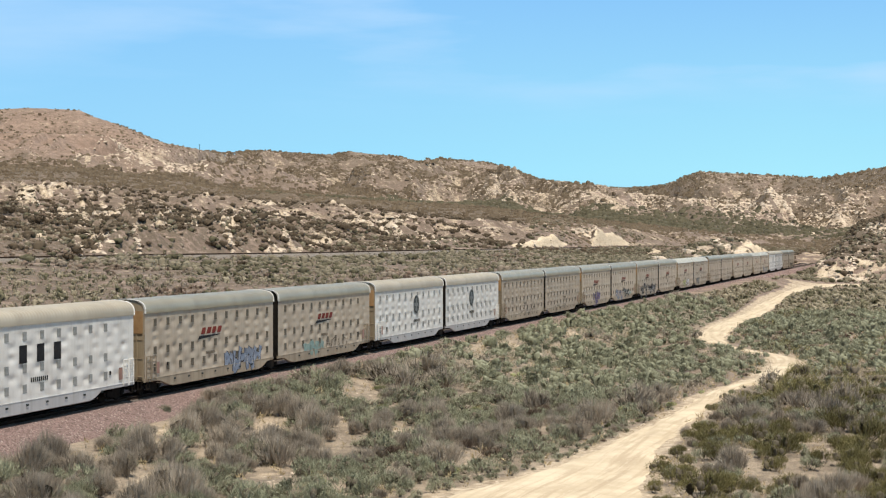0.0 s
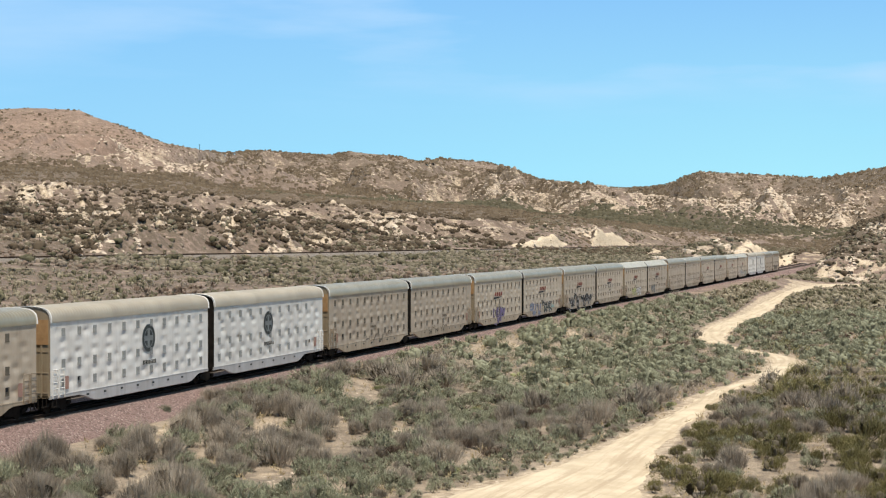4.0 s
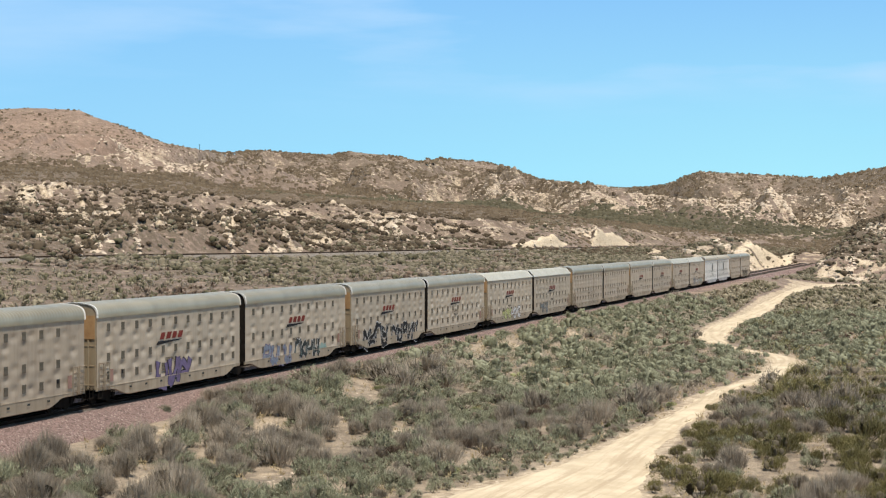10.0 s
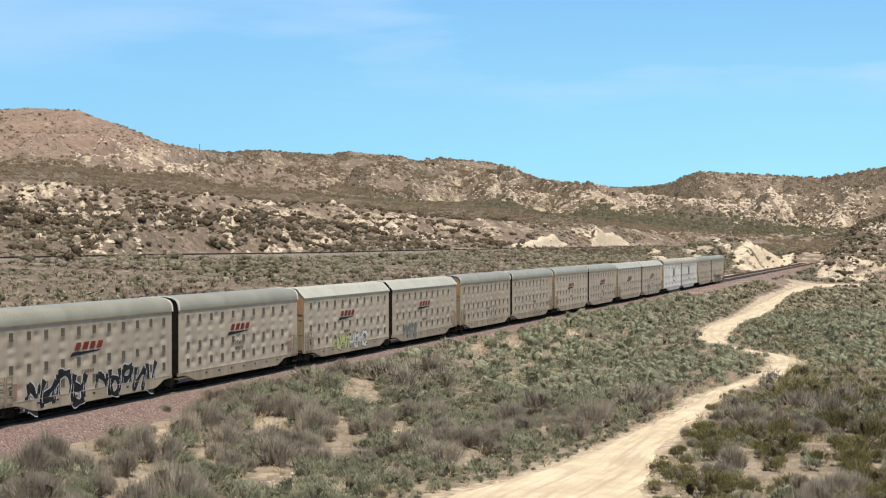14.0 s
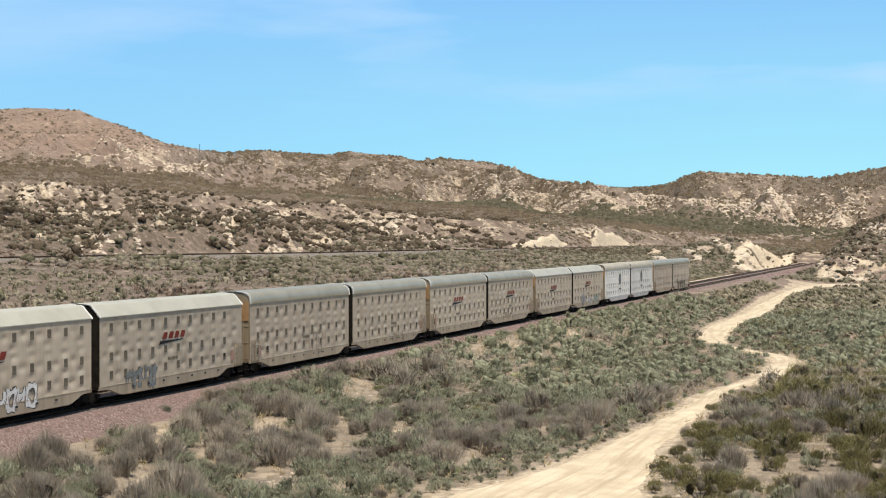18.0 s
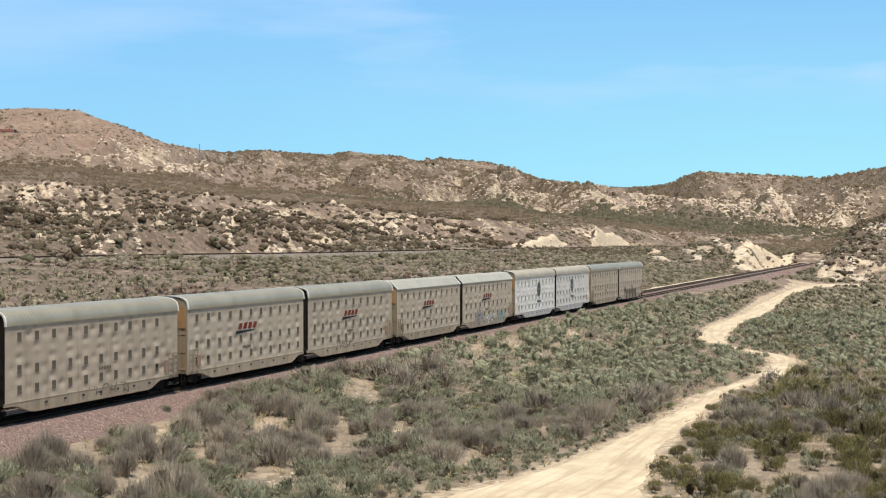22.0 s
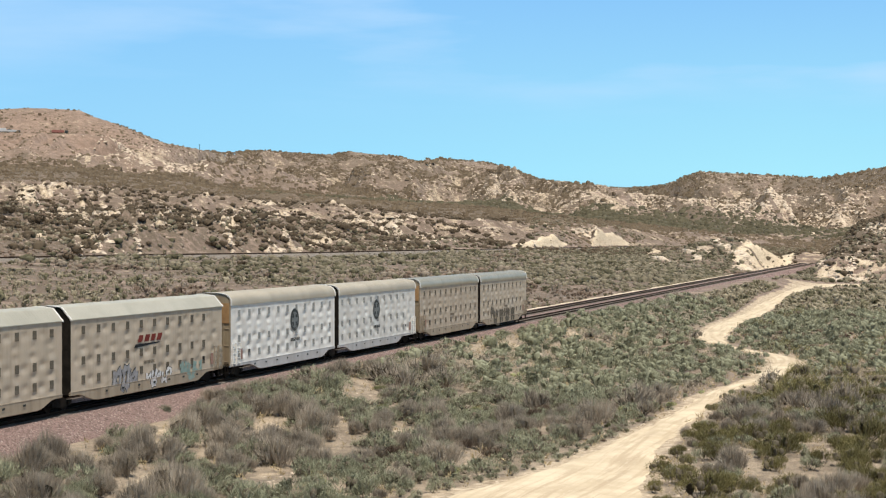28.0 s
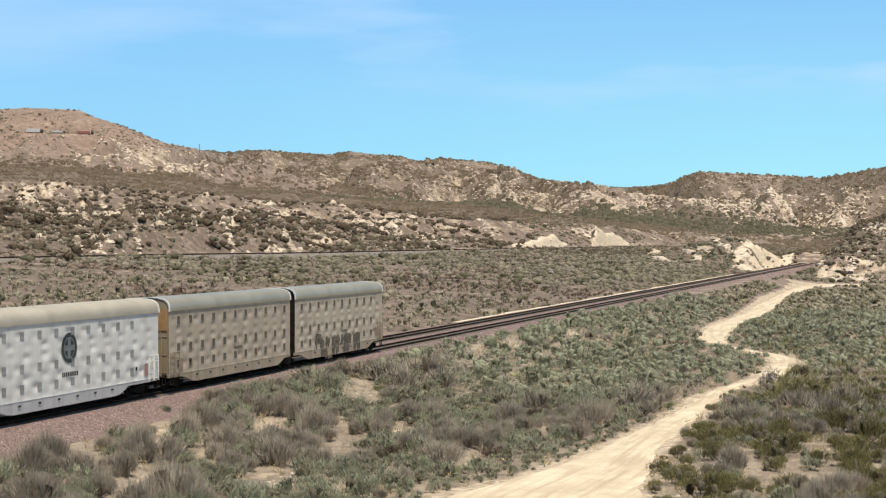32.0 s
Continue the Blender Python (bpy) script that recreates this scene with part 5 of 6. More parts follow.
def roof_data(hexed, mat):
    bm = bmesh.new()
    sec = roof_section(hexed)
    xs, prof = [], []
    n = 64
    for i in range(n):
        a, w = -HALF + 0.04 + i * (2 * HALF - 0.08) / n, (2 * HALF - 0.08) / n
        xs += [a, a + 0.22 * w, a + 0.30 * w, a + 0.92 * w]
    xs.append(HALF - 0.04)
    rings = []
    for i, x in enumerate(xs):
        k = 1.0 if i % 4 in (2, 3) else 0.994
        rings.append([bm.verts.new((x, y * k if abs(y) < 1.5 else y, EAVE + (z - EAVE) * (k if z > EAVE + 0.1 else 1))) for y, z in sec])
    for p, q in zip(rings, rings[1:]):
        for i in range(len(sec) - 1):
            f = bm.faces.new((p[i], p[i + 1], q[i + 1], q[i]))
            f.smooth = not hexed
    return data_of("roof", bm, mat)


def arch_data(hexed):
    """White edging round the end of the roof."""
    bm = bmesh.new()
    sec = roof_section(hexed)
    loops = []
    for x, k in ((-0.05, 1.0), (-0.05, 1.018), (0.06, 1.018), (0.06, 0.96), (-0.05, 0.96)):
        loops.append([bm.verts.new((x, y * k, EAVE + (z - EAVE) * (k if z > EAVE else 1) + (0.02 * (k - 1) * 10))) for y, z in sec])
    for p, q in zip(loops, loops[1:]):
        for i in range(len(sec) - 1):
            bm.faces.new((p[i], p[i + 1], q[i + 1], q[i]))
    return data_of("roof_edging", bm, MAT["trim"])


def end_data(hexed, mat):
    """An end wall that follows the roof line, with folding door leaves and posts."""
    bm = bmesh.new()
    sec = [(y * 0.965, z - 0.03) for y, z in roof_section(hexed)]
    for x in (0.0, 0.06):
        vs = [bm.verts.new((x, y, z)) for y, z in sec] + [bm.verts.new((x, 1.45, 0.95)), bm.verts.new((x, -1.45, 0.95))]
        bm.faces.new(vs)
    return data_of("end_wall", bm, mat)


def strip_data(name, y0, y1, z0, z1, deep):
    bm = bmesh.new()
    box(bm, -deep, -0.002, y0, y1, z0, z1, 0.008)
    return data_of(name, bm, MAT["door"])


def header_data(hexed):
    """Rusty head of an end door, under the roof."""
    bm = bmesh.new()
    box(bm, -0.06, -0.046, -1.4, 1.4, 4.0, 5.3 if hexed else 5.42, 0.004)
    return data_of("door_header", bm, MAT["rust"])


def vent_data(mat):
    """A louvred opening: a recessed frame with thin slats."""
    bm = bmesh.new()
    box(bm, -0.2, 0.2, -0.012, 0.0, -0.24, 0.24)
    for k in range(7):
        z = -0.192 + 0.064 * k
        box(bm, -0.16 - 0.05 * abs(k - 3) / 3, 0.16 + 0.05 * abs(k - 3) / 3, -0.016, -0.012, z - 0.018, z + 0.018)
    return data_of("vent", bm, mat)


def ladder_data(mat):
    bm = bmesh.new()
    for x in (-0.28, 0.28):
        box(bm, x - 0.025, x + 0.025, -0.025, 0.025, 0, 1.55)
    for k in range(5):
        rod(bm, (-0.28, 0, 0.15 + 0.36 * k), (0.28, 0, 0.15 + 0.36 * k), 0.028, 5)
    return data_of("ladder", bm, mat)


def step_data(mat):
    """A sill step: a bent loop of strap hanging below the corner."""
    bm = bmesh.new()
    rod(bm, (-0.22, 0, 0), (-0.22, 0, -0.5), 0.025, 5)
    rod(bm, (0.22, 0, 0), (0.22, 0, -0.5), 0.025, 5)
    box(bm, -0.26, 0.26, -0.06, 0.06, -0.53, -0.49)
    return data_of("sill_step", bm, mat)


def disc_data(name, r, w, mat, sides=20):
    bm = bmesh.new()
    bmesh.ops.create_cone(bm, cap_ends=True, segments=sides, radius1=r, radius2=r * 0.97, depth=w, matrix=pose(0, 0, 0, 90, 0, 0))
    return data_of(name, bm, mat)


def frame_data():
    """A cast truck side frame with its spring nest and axle boxes."""
    bm = bmesh.new()
    prof = [(-1.3, 0.42), (-1.3, 0.62), (-0.75, 0.66), (-0.4, 0.80), (0.4, 0.80), (0.75, 0.66), (1.3, 0.62), (1.3, 0.42), (0.8, 0.40), (0.35, 0.24), (-0.35, 0.24), (-0.8, 0.40)]
    a = [bm.verts.new((x, -0.07, z)) for x, z in prof]
    b = [bm.verts.new((x, 0.07, z)) for x, z in prof]
    bm.faces.new(a)
    bm.faces.new(b[::-1])
    for i in range(len(prof)):
        j = (i + 1) % len(prof)
        bm.faces.new((a[j], a[i], b[i], b[j]))
    for x in (-0.9, 0.9):
        box(bm, x - 0.14, x + 0.14, -0.16, -0.07, 0.33, 0.60, 0.03)
    return data_of("side_frame", bm, MAT["dark"])


def bolster_data():
    bm = bmesh.new()
    box(bm, -0.25, 0.25, -1.0, 1.0, 0.42, 0.78, 0.05)
    for x in (-0.9, 0.9):
        rod(bm, (x, -0.85, 0.42), (x, 0.85, 0.42), 0.08, 8)
    return data_of("bolster", bm, MAT["dark"])


def under_data():
    """Floor, centre sill and cross bearers."""
    bm = bmesh.new()
    box(bm, -HALF, HALF, -WIDE + 0.12, WIDE - 0.12, 0.98, 1.10)
    box(bm, -HALF + 0.2, HALF - 0.2, -0.25, 0.25, 0.62, 0.98)
    for k in range(9):
        x = -8.0 + 2.0 * k
        box(bm, x - 0.06, x + 0.06, -WIDE + 0.12, WIDE - 0.12, 0.7, 0.98)
    box(bm, -3.2, -2.0, -0.9, -0.35, 0.45, 0.9, 0.05)
    rod(bm, (1.2, -0.7, 0.6), (2.4, -0.7, 0.6), 0.22, 10)
    return data_of("underframe", bm, MAT["dark"])


def coupler_data():
    bm = bmesh.new()
    box(bm, -0.75, 0.1, -0.12, 0.12, 0.75, 1.0, 0.03)
    box(bm, -0.86, -0.6, -0.2, 0.2, 0.70, 1.05, 0.05)
    rod(bm, (0, 0.5, 0.8), (-0.5, 0.55, 0.5), 0.04, 6)
    rod(bm, (-0.5, 0.55, 0.5), (-0.8, 0.5, 0.7), 0.04, 6)
    return data_of("coupler", bm, MAT["dark"])


def slab(bm, pts, y0=-0.006, y1=0.0, idx=0):
    """A thin painted patch in the plane of the side."""
    a = [bm.verts.new((x, y0, z)) for x, z in pts]
    f = bm.faces.new(a)
    f.material_index = idx
    return f


def stroke(bm, pts, w, y, idx):
    """A ribbon along points in the plane of the side."""
    pts = [Vector((p[0], p[1])) for p in pts]
    row = []
    for i, p in enumerate(pts):
        d = (pts[min(i + 1, len(pts) - 1)] - pts[max(i - 1, 0)]).normalized()
        k = Vector((-d.y, d.x)) * w * (0.75 + 0.25 * math.sin(i * 1.3)) / 2
        row.append((bm.verts.new((p.x + k.x, y, p.y + k.y)), bm.verts.new((p.x - k.x, y, p.y - k.y))))
    for (a, b), (c, d) in zip(row, row[1:]):
        bm.faces.new((a, b, d, c)).material_index = idx


def wordmark_data():
    """Four slanted red blocks over a dark tapering stripe."""
    bm = bmesh.new()
    for k in range(4):
        x, w, h, lean = -1.75 + 0.86 * k, 0.64, 0.44, 0.25
        notch = (0.10, 0.0, 0.12, 0.06)[k]
        slab(bm, [(x, 0), (x + w - notch, 0), (x + w + lean * 0.4, h * 0.45), (x + w + lean - notch, h), (x + lean, h)])
    slab(bm, [(-2.25, -0.34), (-2.0, -0.10), (1.5, -0.10), (1.0, -0.18)], idx=1)
    me = data_of("wordmark", bm, MAT["red"])
    me.materials.append(MAT["black"])
    return me


def emblem_data():
    """A dark round emblem with a pale ring and cross."""
    bm = bmesh.new()

    def ring(r0, r1, y, idx):
        n = 36
        a = [[bm.verts.new((r * math.sin(2 * math.pi * i / n), y, r * math.cos(2 * math.pi * i / n))) for i in range(n)] for r in (r0, r1)]
        for i in range(n):
            j = (i + 1) % n
            bm.faces.new((a[0][i], a[0][j], a[1][j], a[1][i])).material_index = idx

    ring(0.02, 0.90, -0.006, 0)
    ring(0.56, 0.63, -0.010, 1)
    ring(0.85, 0.90, -0.010, 1)
    for w, h in ((0.16, 0.55), (0.55, 0.16)):
        slab(bm, [(-w, -h), (w, -h), (w, h), (-w, h)], y0=-0.010 - 0.002 * (w > h), idx=1)
    me = data_of("emblem", bm, MAT["slate"])
    me.materials.append(MAT["pale_mark"])
    return me


def bars_data(n, w, h, gap, mat, name="marking"):
    """A row of plain bars where small lettering stands."""
    bm = bmesh.new()
    total = n * w + (n - 1) * gap
    for k in range(n):
        x = -total / 2 + k * (w + gap)
        slab(bm, [(x, 0), (x + w, 0), (x + w, h), (x, h)])
    return data_of(name, bm, mat)


def curve(p, q, bend, n=7):
    """Points on a bow from p to q that swings out sideways by bend."""
    dx, dz = q[0] - p[0], q[1] - p[1]
    return [(p[0] + dx * t - dz * bend * 4 * t * (1 - t), p[1] + dz * t + dx * bend * 4 * t * (1 - t)) for t in (i / (n - 1) for i in range(n))]


def letter_pieces(rng, w, h, fill, edge, accent, style):
    """The pieces of one sprayed letter that cannot be read: fat interlocked strokes with an outline round them and thin accents."""
    lean, pieces = rng.uniform(-0.12, 0.16) * w, []
    foot, top = h * rng.uniform(0.0, 0.1), h * rng.uniform(0.88, 1.05)
    a, b = (-0.34 * w, foot), (-0.30 * w + lean, top)
    c, d = (0.30 * w, foot + rng.uniform(-0.05, 0.1) * h), (0.36 * w + lean, top + rng.uniform(-0.12, 0.05) * h)
    mid = h * rng.uniform(0.35, 0.65)
    ways = [curve(a, b, rng.uniform(-0.12, 0.12)), curve(c, d, rng.uniform(-0.15, 0.15))]
    ways.append(curve(*rng.choice(((b, c), (a, d), ((-0.3 * w, mid), (0.34 * w, mid)), (b, d), (a, c))), rng.uniform(-0.3, 0.3)))
    if rng.random() < 0.6:
        ways.append(curve((-0.32 * w, mid), rng.choice((c, d)), rng.uniform(-0.35, 0.35)))
    fat = min(0.40 * w, 0.33 * h)
    if style == "haze":
        ways = ways[:3]
        fat *= 1.7
    elif style == "thin":
        fat = 0.07 + 0.05 * rng.random()
    else:
        bm = bmesh.new()
        for k, way in enumerate(ways):
            stroke(bm, way, fat + 0.15, -0.004 - 0.001 * k, 0)
        pieces.append(("outline", data_of("outline", bm, edge)))
    bm = bmesh.new()
    for k, way in enumerate(ways):
        stroke(bm, way, fat, -0.010 - 0.001 * k, 0)
    pieces.append(("graffiti_letter", data_of("graffiti_letter", bm, fill)))
    if style == "full":
        bm = bmesh.new()
        for k, way in enumerate(ways[:2]):
            stroke(bm, [(x + 0.04, z) for x, z in way[1:-2]], 0.05, -0.016 - 0.001 * k, 0)
        pieces.append(("stroke", data_of("stroke", bm, accent)))
    return pieces


D = {}
for kind in ("white", "beige", "dusty"):
    D["panel", kind] = [panel_data(MAT[kind], i) for i in range(3)]
    D["back", kind] = panel_data(MAT[kind], 5, 50, 12)
for key, mat, coupled, jointed in (("white", "grey_sill", 4.9, 7.4), ("beige", "tan", 6.3, 7.8), ("dusty", "tan", 6.3, 7.8)):
    D["sill", key, True] = sill_data(MAT[mat], coupled, jointed)
    D["sill", key, False] = sill_data(MAT[mat], jointed - 0.5, coupled)
for hexed in (False, True):
    for key in ("roof", "dull_roof", "pale_roof"):
        D["roof", hexed, key] = roof_data(hexed, MAT[key])
    D["arch", hexed], D["header", hexed] = arch_data(hexed), header_data(hexed)
    D["door", hexed], D["joint", hexed] = end_data(hexed, MAT["door"]), end_data(hexed, MAT["dark"])
D["vent", "beige"], D["vent", "white"] = vent_data(MAT["vent"]), vent_data(MAT["vent_white"])
D["vent", "dusty"] = D["vent", "beige"]
D["under"], D["coupler"], D["bolster"], D["frame"] = under_data(), coupler_data(), bolster_data(), frame_data()
D["post"] = strip_data("door_post", -0.05, 0.05, 1.0, 5.3, 0.045)
D["bar"] = strip_data("door_bar", -1.4, 1.4, -0.04, 0.04, 0.03)
D["wheel"] = disc_data("wheel", 0.42, 0.13, MAT["dark"])
D["ladder", "beige"], D["ladder", "white"] = ladder_data(MAT["ladder"]), ladder_data(MAT["white"])
D["ladder", "dusty"] = D["ladder", "beige"]
D["step"] = step_data(MAT["dark"])
D["wordmark"], D["emblem"] = wordmark_data(), emblem_data()
D["number"] = bars_data(9, 0.15, 0.26, 0.06, MAT["slate"])
D["faint"] = bars_data(8, 0.13, 0.2, 0.06, MAT["vent"])
D["letters"] = bars_data(1, 0.8, 1.0, 0, MAT["black"], "large_lettering")
D["plate"] = bars_data(1, 1.3, 0.28, 0, MAT["vent"])
D["stencil"] = bars_data(1, 0.3, 0.12, 0, MAT["slate"])
D["placard"] = bars_data(1, 0.45, 0.75, 0, MAT["placard"], "placard")
D["box"] = bars_data(1, 0.24, 0.24, 0, MAT["black"], "placard_holder")


def truck(parent, x):
    t = part("truck", D["bolster"], parent, m=pose(x, 0, 0))
    for y in (-1.02, 1.02):
        part("side_frame", D["frame"], t, m=pose(0, y, 0, 0, 0, 0 if y < 0 else 180))
    for dx in (-0.9, 0.9):
        for y in (-0.74, 0.74):
            part("wheel", D["wheel"], t, m=pose(dx, y, 0.42))


# index: paint, roof, marks; x, z of each mark are on the side that faces the wash
FILL = {"dark": ("black", "chalk", "chalk", "full"), "blue": ("blue", "black", "chalk", "full"), "violet": ("violet", "black", "violet", "full"), "teal": ("teal", "teal", "teal", "haze"),
        "lime": ("lime", "black", "chalk", "full"), "silver": ("silver", "slate", "chalk", "full"), "ghost": ("vent", "vent", "vent", "thin"), "smoke": ("vent", "slate", "vent", "full"),
        "sky": ("blue", "violet", "chalk", "full"), "moss": ("slate", "chalk", "teal", "full"), "pale": ("chalk", "slate", "placard", "full"), "grey": ("pale_mark", "vent", "silver", "full")}
CARS = {
    0: ("white", "dull_roof", "freight", ()),
    1: ("beige", "roof", "word", ((4.9, 0.55, 6.2, 1.6, "blue", 5),)),
    2: ("beige", "roof", "word", ((-3.0, 0.6, 4.2, 1.15, "teal", 3), (2.2, 1.0, 5.0, 0.8, "ghost", 5))),
    3: ("white", "dull_roof", "emblem", ()),
    4: ("white", "dull_roof", "emblem", ()),
    5: ("dusty", "roof", "plain", ((2.0, 0.7, 7.0, 0.75, "ghost", 6),)),
    6: ("dusty", "roof", "plain", ((-2.2, 0.6, 7.2, 0.7, "ghost", 7),)),
    7: ("beige", "roof", "word", ((-0.2, 0.42, 4.8, 1.75, "violet", 3),)),
    8: ("beige", "roof", "word", ((-4.4, 0.55, 5.6, 1.35, "sky", 4), (1.6, 0.55, 5.2, 1.55, "moss", 4), (4.9, 0.5, 1.6, 1.0, "teal", 1))),
    9: ("beige", "roof", "word", ((-4.3, 0.42, 6.8, 1.75, "dark", 4), (4.1, 0.42, 7.8, 1.6, "dark", 5))),
    10: ("beige", "roof", "word", ((-1.0, 2.45, 1.5, 0.25, "ghost", 3),)),
    11: ("beige", "pale_roof", "word", ((-2.1, 0.7, 3.8, 1.15, "lime", 4), (2.1, 0.7, 4.2, 1.15, "pale", 4))),
    12: ("beige", "pale_roof", "word", ((-5.2, 0.6, 4.0, 1.35, "grey", 4),)),
    13: ("dusty", "roof", "plain", ((3.1, 0.55, 2.1, 1.9, "ghost", 2),)),
    14: ("dusty", "roof", "plain", ((1.5, 0.55, 6.0, 0.7, "ghost", 7),)),
    15: ("beige", "roof", "word", ()),
    16: ("beige", "roof", "word", ((-2.0, 0.8, 4.0, 0.7, "ghost", 5),)),
    17: ("beige", "pale_roof", "word", ()),
    18: ("beige", "pale_roof", "word", ((-3.9, 0.5, 3.1, 1.4, "silver", 3), (0.7, 0.6, 3.7, 0.95, "pale", 5), (5.5, 0.85, 3.1, 1.0, "teal", 3))),
    19: ("white", "dull_roof", "emblem", ()),
    20: ("white", "dull_roof", "emblem", ()),
    21: ("dusty", "roof", "plain", ()),
    22: ("beige", "roof", "plain", ((-0.85, 0.42, 10.3, 1.5, "smoke", 8),)),
}
def lorry(name, label, paint, long, tall):
    """A heavy lorry far off on the highway: cab, trailer box, wheels; it heads along +x."""
    thing = tagged(new(name), label, "truck", "lorries on the highway")
    bm = bmesh.new()
    box(bm, -long / 2, long / 2 - 3.0, -1.25, 1.25, 1.1, tall, 0.08)
    part("trailer", data_of("trailer", bm, paint), thing)
    bm = bmesh.new()
    box(bm, long / 2 - 2.5, long / 2, -1.2, 1.2, 0.7, min(tall - 0.3, 3.2), 0.25)
    part("cab", data_of("cab", bm, MAT["slate"]), thing)
    bm = bmesh.new()
    box(bm, -long / 2 + 0.3, long / 2 - 0.6, -0.5, 0.5, 0.75, 1.1)
    part("chassis", data_of("chassis", bm, MAT["dark"]), thing)
    for x in (-long / 2 + 1.2, -long / 2 + 2.5, long / 2 - 3.6, long / 2 - 1.0):
        for y in (-1.1, 1.1):
            part("wheel", D["lorry_wheel"], thing, m=pose(x, y, 0.5))
    return thing


def highway():
    """The asphalt road and its lorries."""
    b = np.linspace(-19, -12.2, 60)
    r, z = line(HIGHWAY, b, 1), line(HIGHWAY, b, 2)
    rows = []
    for off, h in ((-8.0, 0.05), (-7.6, 0.12), (7.6, 0.12), (8.0, 0.05)):
        rows.append(np.stack([(r + off) * np.sin(np.radians(b)), (r + off) * np.cos(np.radians(b)), z + h], -1))
    vs = np.stack(rows, 1)
    i, j = np.meshgrid(np.arange(59), np.arange(3), indexing="ij")
    fs = np.stack([i * 4 + j, (i + 1) * 4 + j, (i + 1) * 4 + j + 1, i * 4 + j + 1], -1).reshape(-1, 4)
    tagged(new("highway", mesh_from("highway", vs.reshape(-1, 3), fs, MAT["asphalt"])), "grey asphalt highway benched into the mountainside", "road", kind="structure")


D["lorry_wheel"] = disc_data("wheel", 0.5, 0.3, MAT["dark"], 12)
highway()
LORRIES = (
    (lorry("lorry", "red box lorry on the mountain highway", MAT["dull_red"], 13.5, 3.3), ((0, -28.0), (20.8, -15.35), (23, -14.48), (25.5, -13.78), (28, -13.16), (30, -12.72), (32, -12.3))),
    (lorry("lorry", "low white box lorry on the mountain highway", MAT["grey_sill"], 12.0, 2.7), ((0, -29.5), (26.8, -15.45), (28, -14.70), (29, -14.32), (30, -13.90), (31, -13.52), (32, -13.2))),
    (lorry("lorry", "tall white box lorry on the mountain highway", MAT["grey_sill"], 14.0, 4.0), ((0, -29.9), (27.4, -15.25), (28, -15.08), (29, -14.87), (30, -14.57), (31, -14.30), (32, -13.98))),
)


def mast():
    """A thin pole standing on the shoulder of the mountain."""
    b, r = radians(-8.45), 1700.0
    x, y = r * math.sin(b), r * math.cos(b)
    z = float(land(x, y)[0])
    thing = tagged(new("utility_pole"), "thin dark utility pole on the ridge", "pole")
    thing.location = (x, y, z - 0.5)
    bm = bmesh.new()
    rod(bm, (0, 0, 0), (0, 0, 9.0), 0.22, 6)
    part("shaft", data_of("shaft", bm, MAT["dark"]), thing)
    bm = bmesh.new()
    box(bm, -1.3, 1.3, -0.12, 0.12, 8.2, 8.45)
    part("crossarm", data_of("crossarm", bm, MAT["dark"]), thing)


mast()
LABELS = {"freight": "white autorack railcar with large black lettering blocks", "emblem": "clean white autorack railcar with a dark round emblem",
          "word": "weathered cream autorack railcar with a red slanted wordmark", "plain": "weathered dusty cream autorack railcar without a wordmark"}


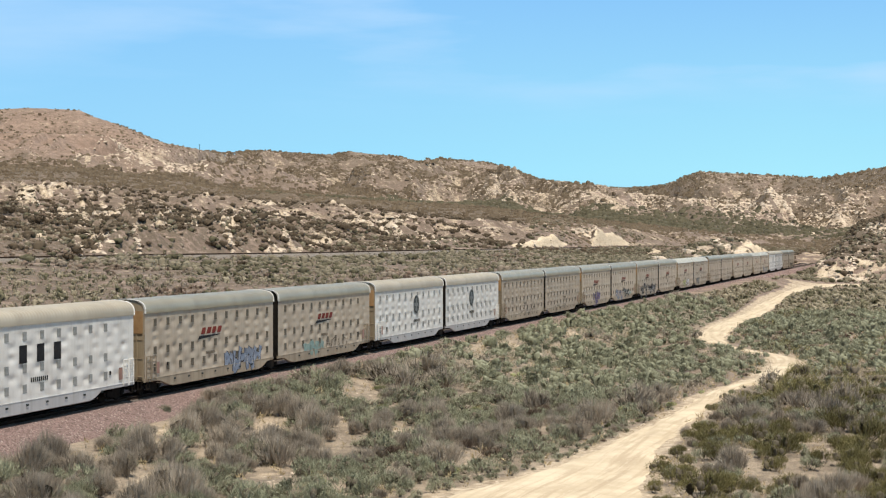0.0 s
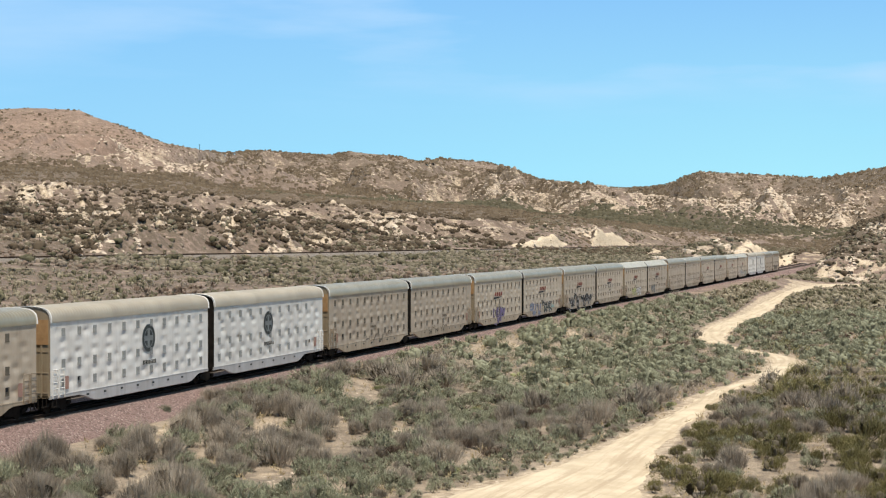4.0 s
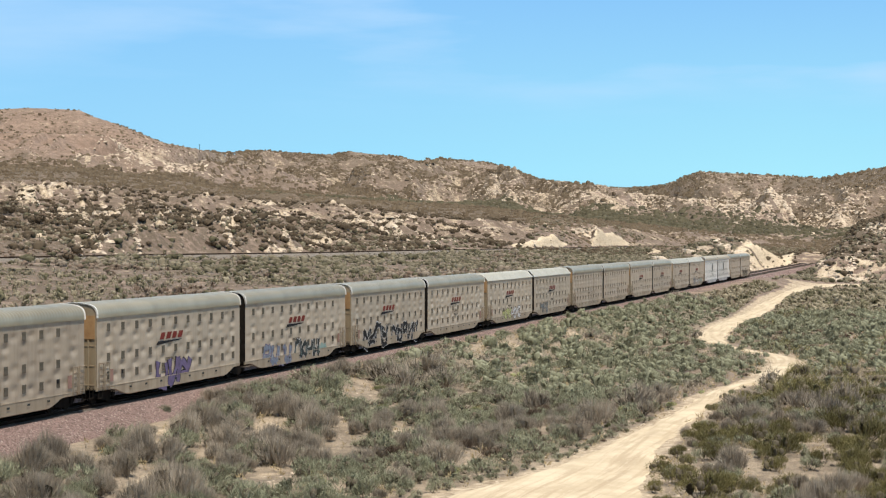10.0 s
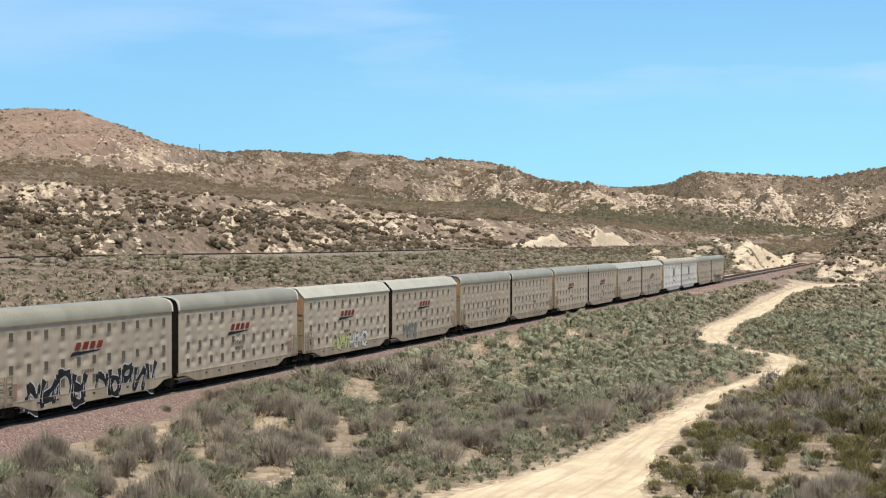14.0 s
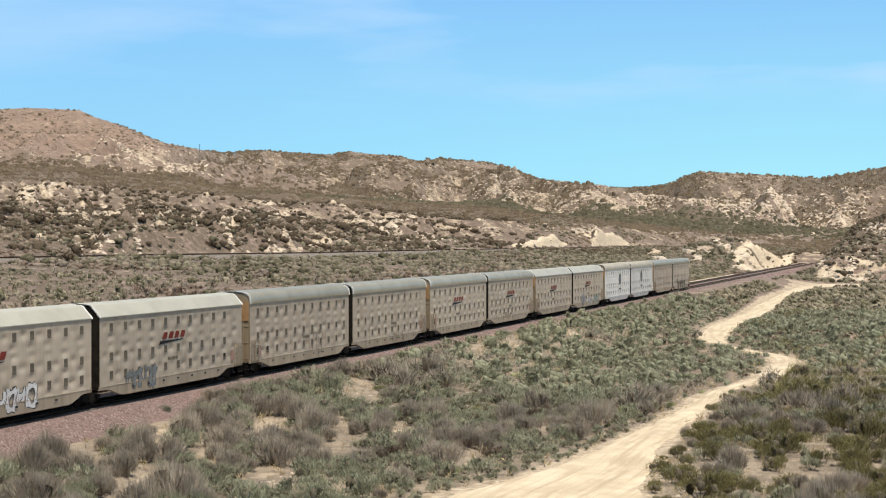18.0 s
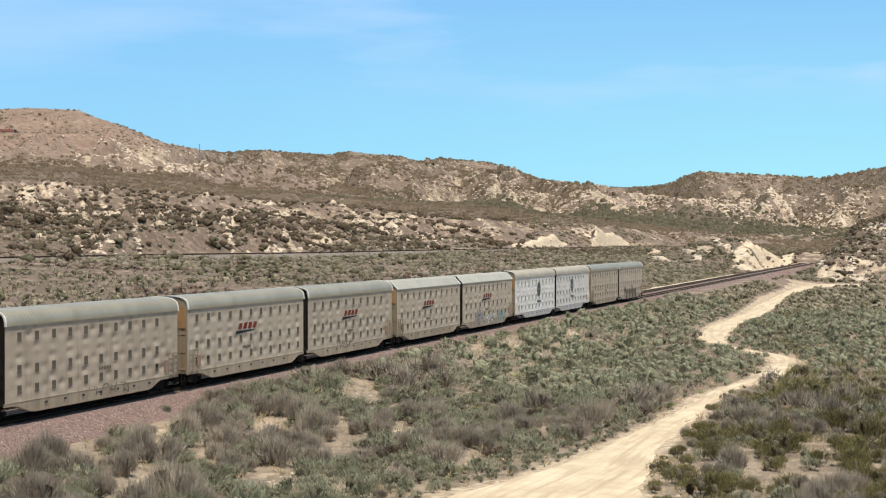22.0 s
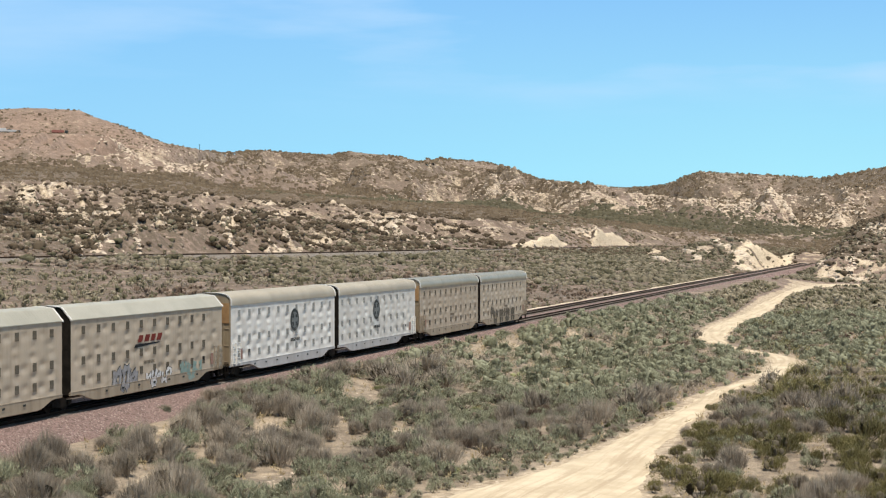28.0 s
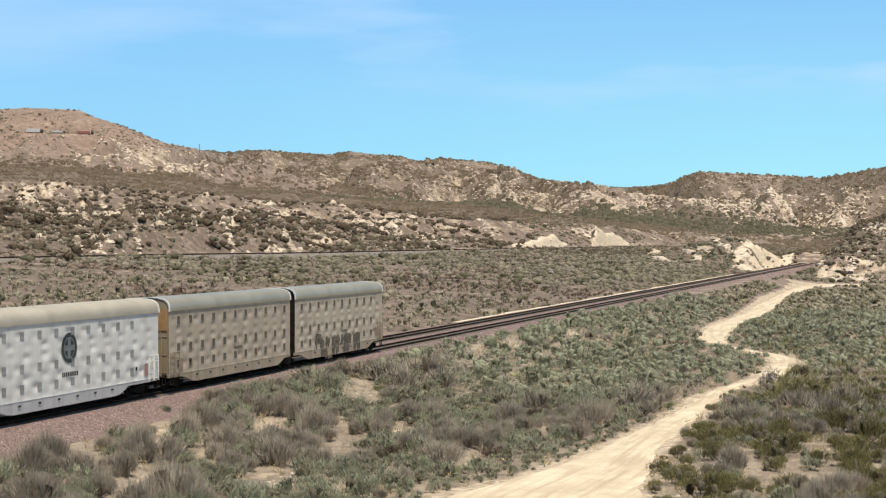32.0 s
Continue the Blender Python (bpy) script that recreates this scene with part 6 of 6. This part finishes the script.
def railcar(i):
    paint, roof, mark, sprays = CARS[i]
    hexed = roof == "pale_roof"
    first = i % 2 == 1
    label = LABELS[mark] + (" and graffiti" if any(q[4] != "ghost" for q in sprays) else "")
    car = tagged(new("autorack_railcar"), label, "railcar", "autorack railcars of the train")
    side = D["panel", paint][i % 3]
    part("side_panel", side, car)
    part("side_panel", D["back", paint], car, m=pose(0, 0, 0, 0, 0, 180))
    part("side_sill", D["sill", paint, first], car)
    part("side_sill", D["sill", paint, not first], car, m=pose(0, 0, 0, 0, 0, 180))
    part("roof", D["roof", hexed, roof], car, "ribbed grey metal roof")
    part("underframe", D["under"], car, "sooty black underframe")
    low = pose(-HALF, 0, 0)
    high = pose(HALF, 0, 0, 0, 0, 180)
    doors = (("door", "joint") if first else ("joint", "door"))
    walls = (part("end_wall", D[doors[0], hexed], car, m=low), part("end_wall", D[doors[1], hexed], car, m=high))
    door = walls[0 if first else 1]
    for k in range(7):
        part("door_post", D["post"], door, m=pose(0, -1.41 + 0.47 * k, 0))
    for z in (1.25, 2.4, 3.6, 4.45):
        part("door_bar", D["bar"], door, m=pose(0, 0, z))
    part("door_header", D["header", hexed], car, "rusty orange-brown", low if first else high)
    part("roof_edging", D["arch", hexed], car, "white edging", low)
    part("roof_edging", D["arch", hexed], car, "white edging", high)
    for c in range(11 if first else 10):
        for z in (4.65, 2.86, 1.74):
            part("vent", D["vent", paint], car, m=pose((-9.6 if paint == "white" and not first else -9.0) + 1.83 * c, -WIDE - 0.004, z))
    # the coupled end carries ladders, steps, a truck and the coupler
    e = -1 if first else 1
    truck(car, e * (HALF - 1.75))
    if first:
        truck(car, HALF + 0.5 * JOINTED)
    part("coupler", D["coupler"], car, m=low if first else high)
    for dx in (0.42, 1.15):
        part("ladder", D["ladder", paint], car, m=pose(e * (HALF - dx), -WIDE - 0.09, 0.95))
    part("sill_step", D["step"], car, m=pose(e * (HALF - 0.42), -WIDE - 0.02, 0.95))
    part("sill_step", D["step"], car, m=pose(e * (HALF - 0.05) + e * 0.35, -WIDE + 0.2, 1.0))
    part("placard", D["placard"], car, "faded pinkish-red placard", pose(e * (HALF - 1.75), -WIDE - 0.05, 1.35))
    part("placard_holder", D["box"], car, m=pose(e * (HALF - 3.1), -WIDE - 0.05, 1.75))
    face = -WIDE - 0.012
    if mark == "word":
        part("wordmark", D["wordmark"], car, "red block wordmark", pose(-0.45, face, 3.5))
        part("marking", D["faint"], car, m=pose(-0.65, face, 2.1))
    elif mark == "emblem":
        part("emblem", D["emblem"], car, "dark round emblem", pose(1.6 if first else -0.86, face, 3.7))
        part("marking", D["number"], car, m=pose(1.7 if first else -0.75, face, 2.05))
    elif mark == "freight":
        for x in (-2.45, -0.62, 1.21):
            part("large_lettering", D["letters"], car, "black block lettering", pose(x, face, 3.15))
        part("marking", D["number"], car, m=pose(-0.75, face, 2.05))
    else:
        part("marking", D["faint"], car, m=pose(0.6, face, 2.15))
    for k in range(7):
        part("stencil", D["stencil"], car, m=pose(-6.3 + 2.1 * k, -WIDE - 0.07, 0.78))
    for n, (x, z, w, h, key, letters) in enumerate(sprays):
        a, b, c, style = FILL[key]
        rng = random.Random(31 * i + n)
        cell = w / letters
        for k in range(letters):
            pieces = letter_pieces(rng, cell * 1.15, h * rng.uniform(0.88, 1.05), MAT[a], MAT[b], MAT[c], style)
            spot = pose(x - w / 2 + (k + 0.5) * cell, face - 0.02 * (k % 2), z)
            letter = part("graffiti_letter", pieces[0][1], car, "sprayed graffiti", spot)
            for name, data in pieces[1:]:
                part("fill" if name == "graffiti_letter" else name, data, letter)
    return car


TRAIN = [railcar(i) for i in range(23)]


def insect():
    """A small dark insect that flies past close to the lens."""
    bug = tagged(new("insect"), "small dark winged insect in flight", "insect")
    bm = bmesh.new()
    for x, r in ((-0.004, 0.0019), (0.0, 0.0022), (0.0042, 0.0015)):
        bmesh.ops.create_icosphere(bm, subdivisions=2, radius=r, matrix=Matrix.Translation((x, 0, 0)) @ Matrix.Diagonal((1.6, 1, 1, 1)))
    part("body", data_of("body", bm, MAT["vent"]), bug)
    for side in (-1, 1):
        bm = bmesh.new()
        vs = [bm.verts.new((0.001 - 0.004 * math.sin(a) * 0.6, side * (0.001 + 0.0075 * (0.5 - 0.5 * math.cos(a))), 0.002 + 0.003 * (0.5 - 0.5 * math.cos(a)))) for a in [2 * math.pi * i / 12 for i in range(12)]]
        bm.faces.new(vs)
        r = bmesh.ops.extrude_face_region(bm, geom=bm.faces[:])
        for v in r["geom"]:
            if isinstance(v, bmesh.types.BMVert):
                v.co.z += 0.0002
        part("wing", data_of("wing", bm, MAT["vent"]), bug, "thin greyish wing")
    return bug


INSECT = insect()


def run(t):
    """Metres the train has gone at t seconds."""
    return 0.06 + 13.9834 * t - 0.007677 * t * t


def car_pose(i, t):
    gap = (COUPLED if i % 2 else JOINTED) / 2
    s = (i - 1) * PITCH + gap + HALF - run(t)
    x, y, z = on_line(s, 0.0)
    return pose(x, y, z, 0, 0, 90 - math.degrees(HEAD))


def motions():
    times = [0.0, 4.0, 8.0, 12.0, 16.0, 20.0, 24.0, 28.0, 32.0]
    for i, car in enumerate(TRAIN):
        walk(car, [(t, car_pose(i, t)) for t in times])
    for thing, rows in LORRIES:
        keys = []
        for t, b in rows:
            r, z = float(line(HIGHWAY, b, 1)) - 3.0, float(line(HIGHWAY, b, 2)) + 0.12
            keys.append((t, pose(r * math.sin(radians(b)), r * math.cos(radians(b)), z, 0, 0, -b)))
        walk(thing, keys)
    a, b = Vector((0.958, 6.0, 10.389)), Vector((1.533, 6.0, 10.416))
    way = b - a
    fly = [(0.0, -88.0), (8.0, -9.0), (8.9, 0.0), (9.0, 1.0), (9.9, 10.0), (32.0, 230.0)]
    walk(INSECT, [(t, pose(*(a + way * k))) for t, k in fly])


motions()
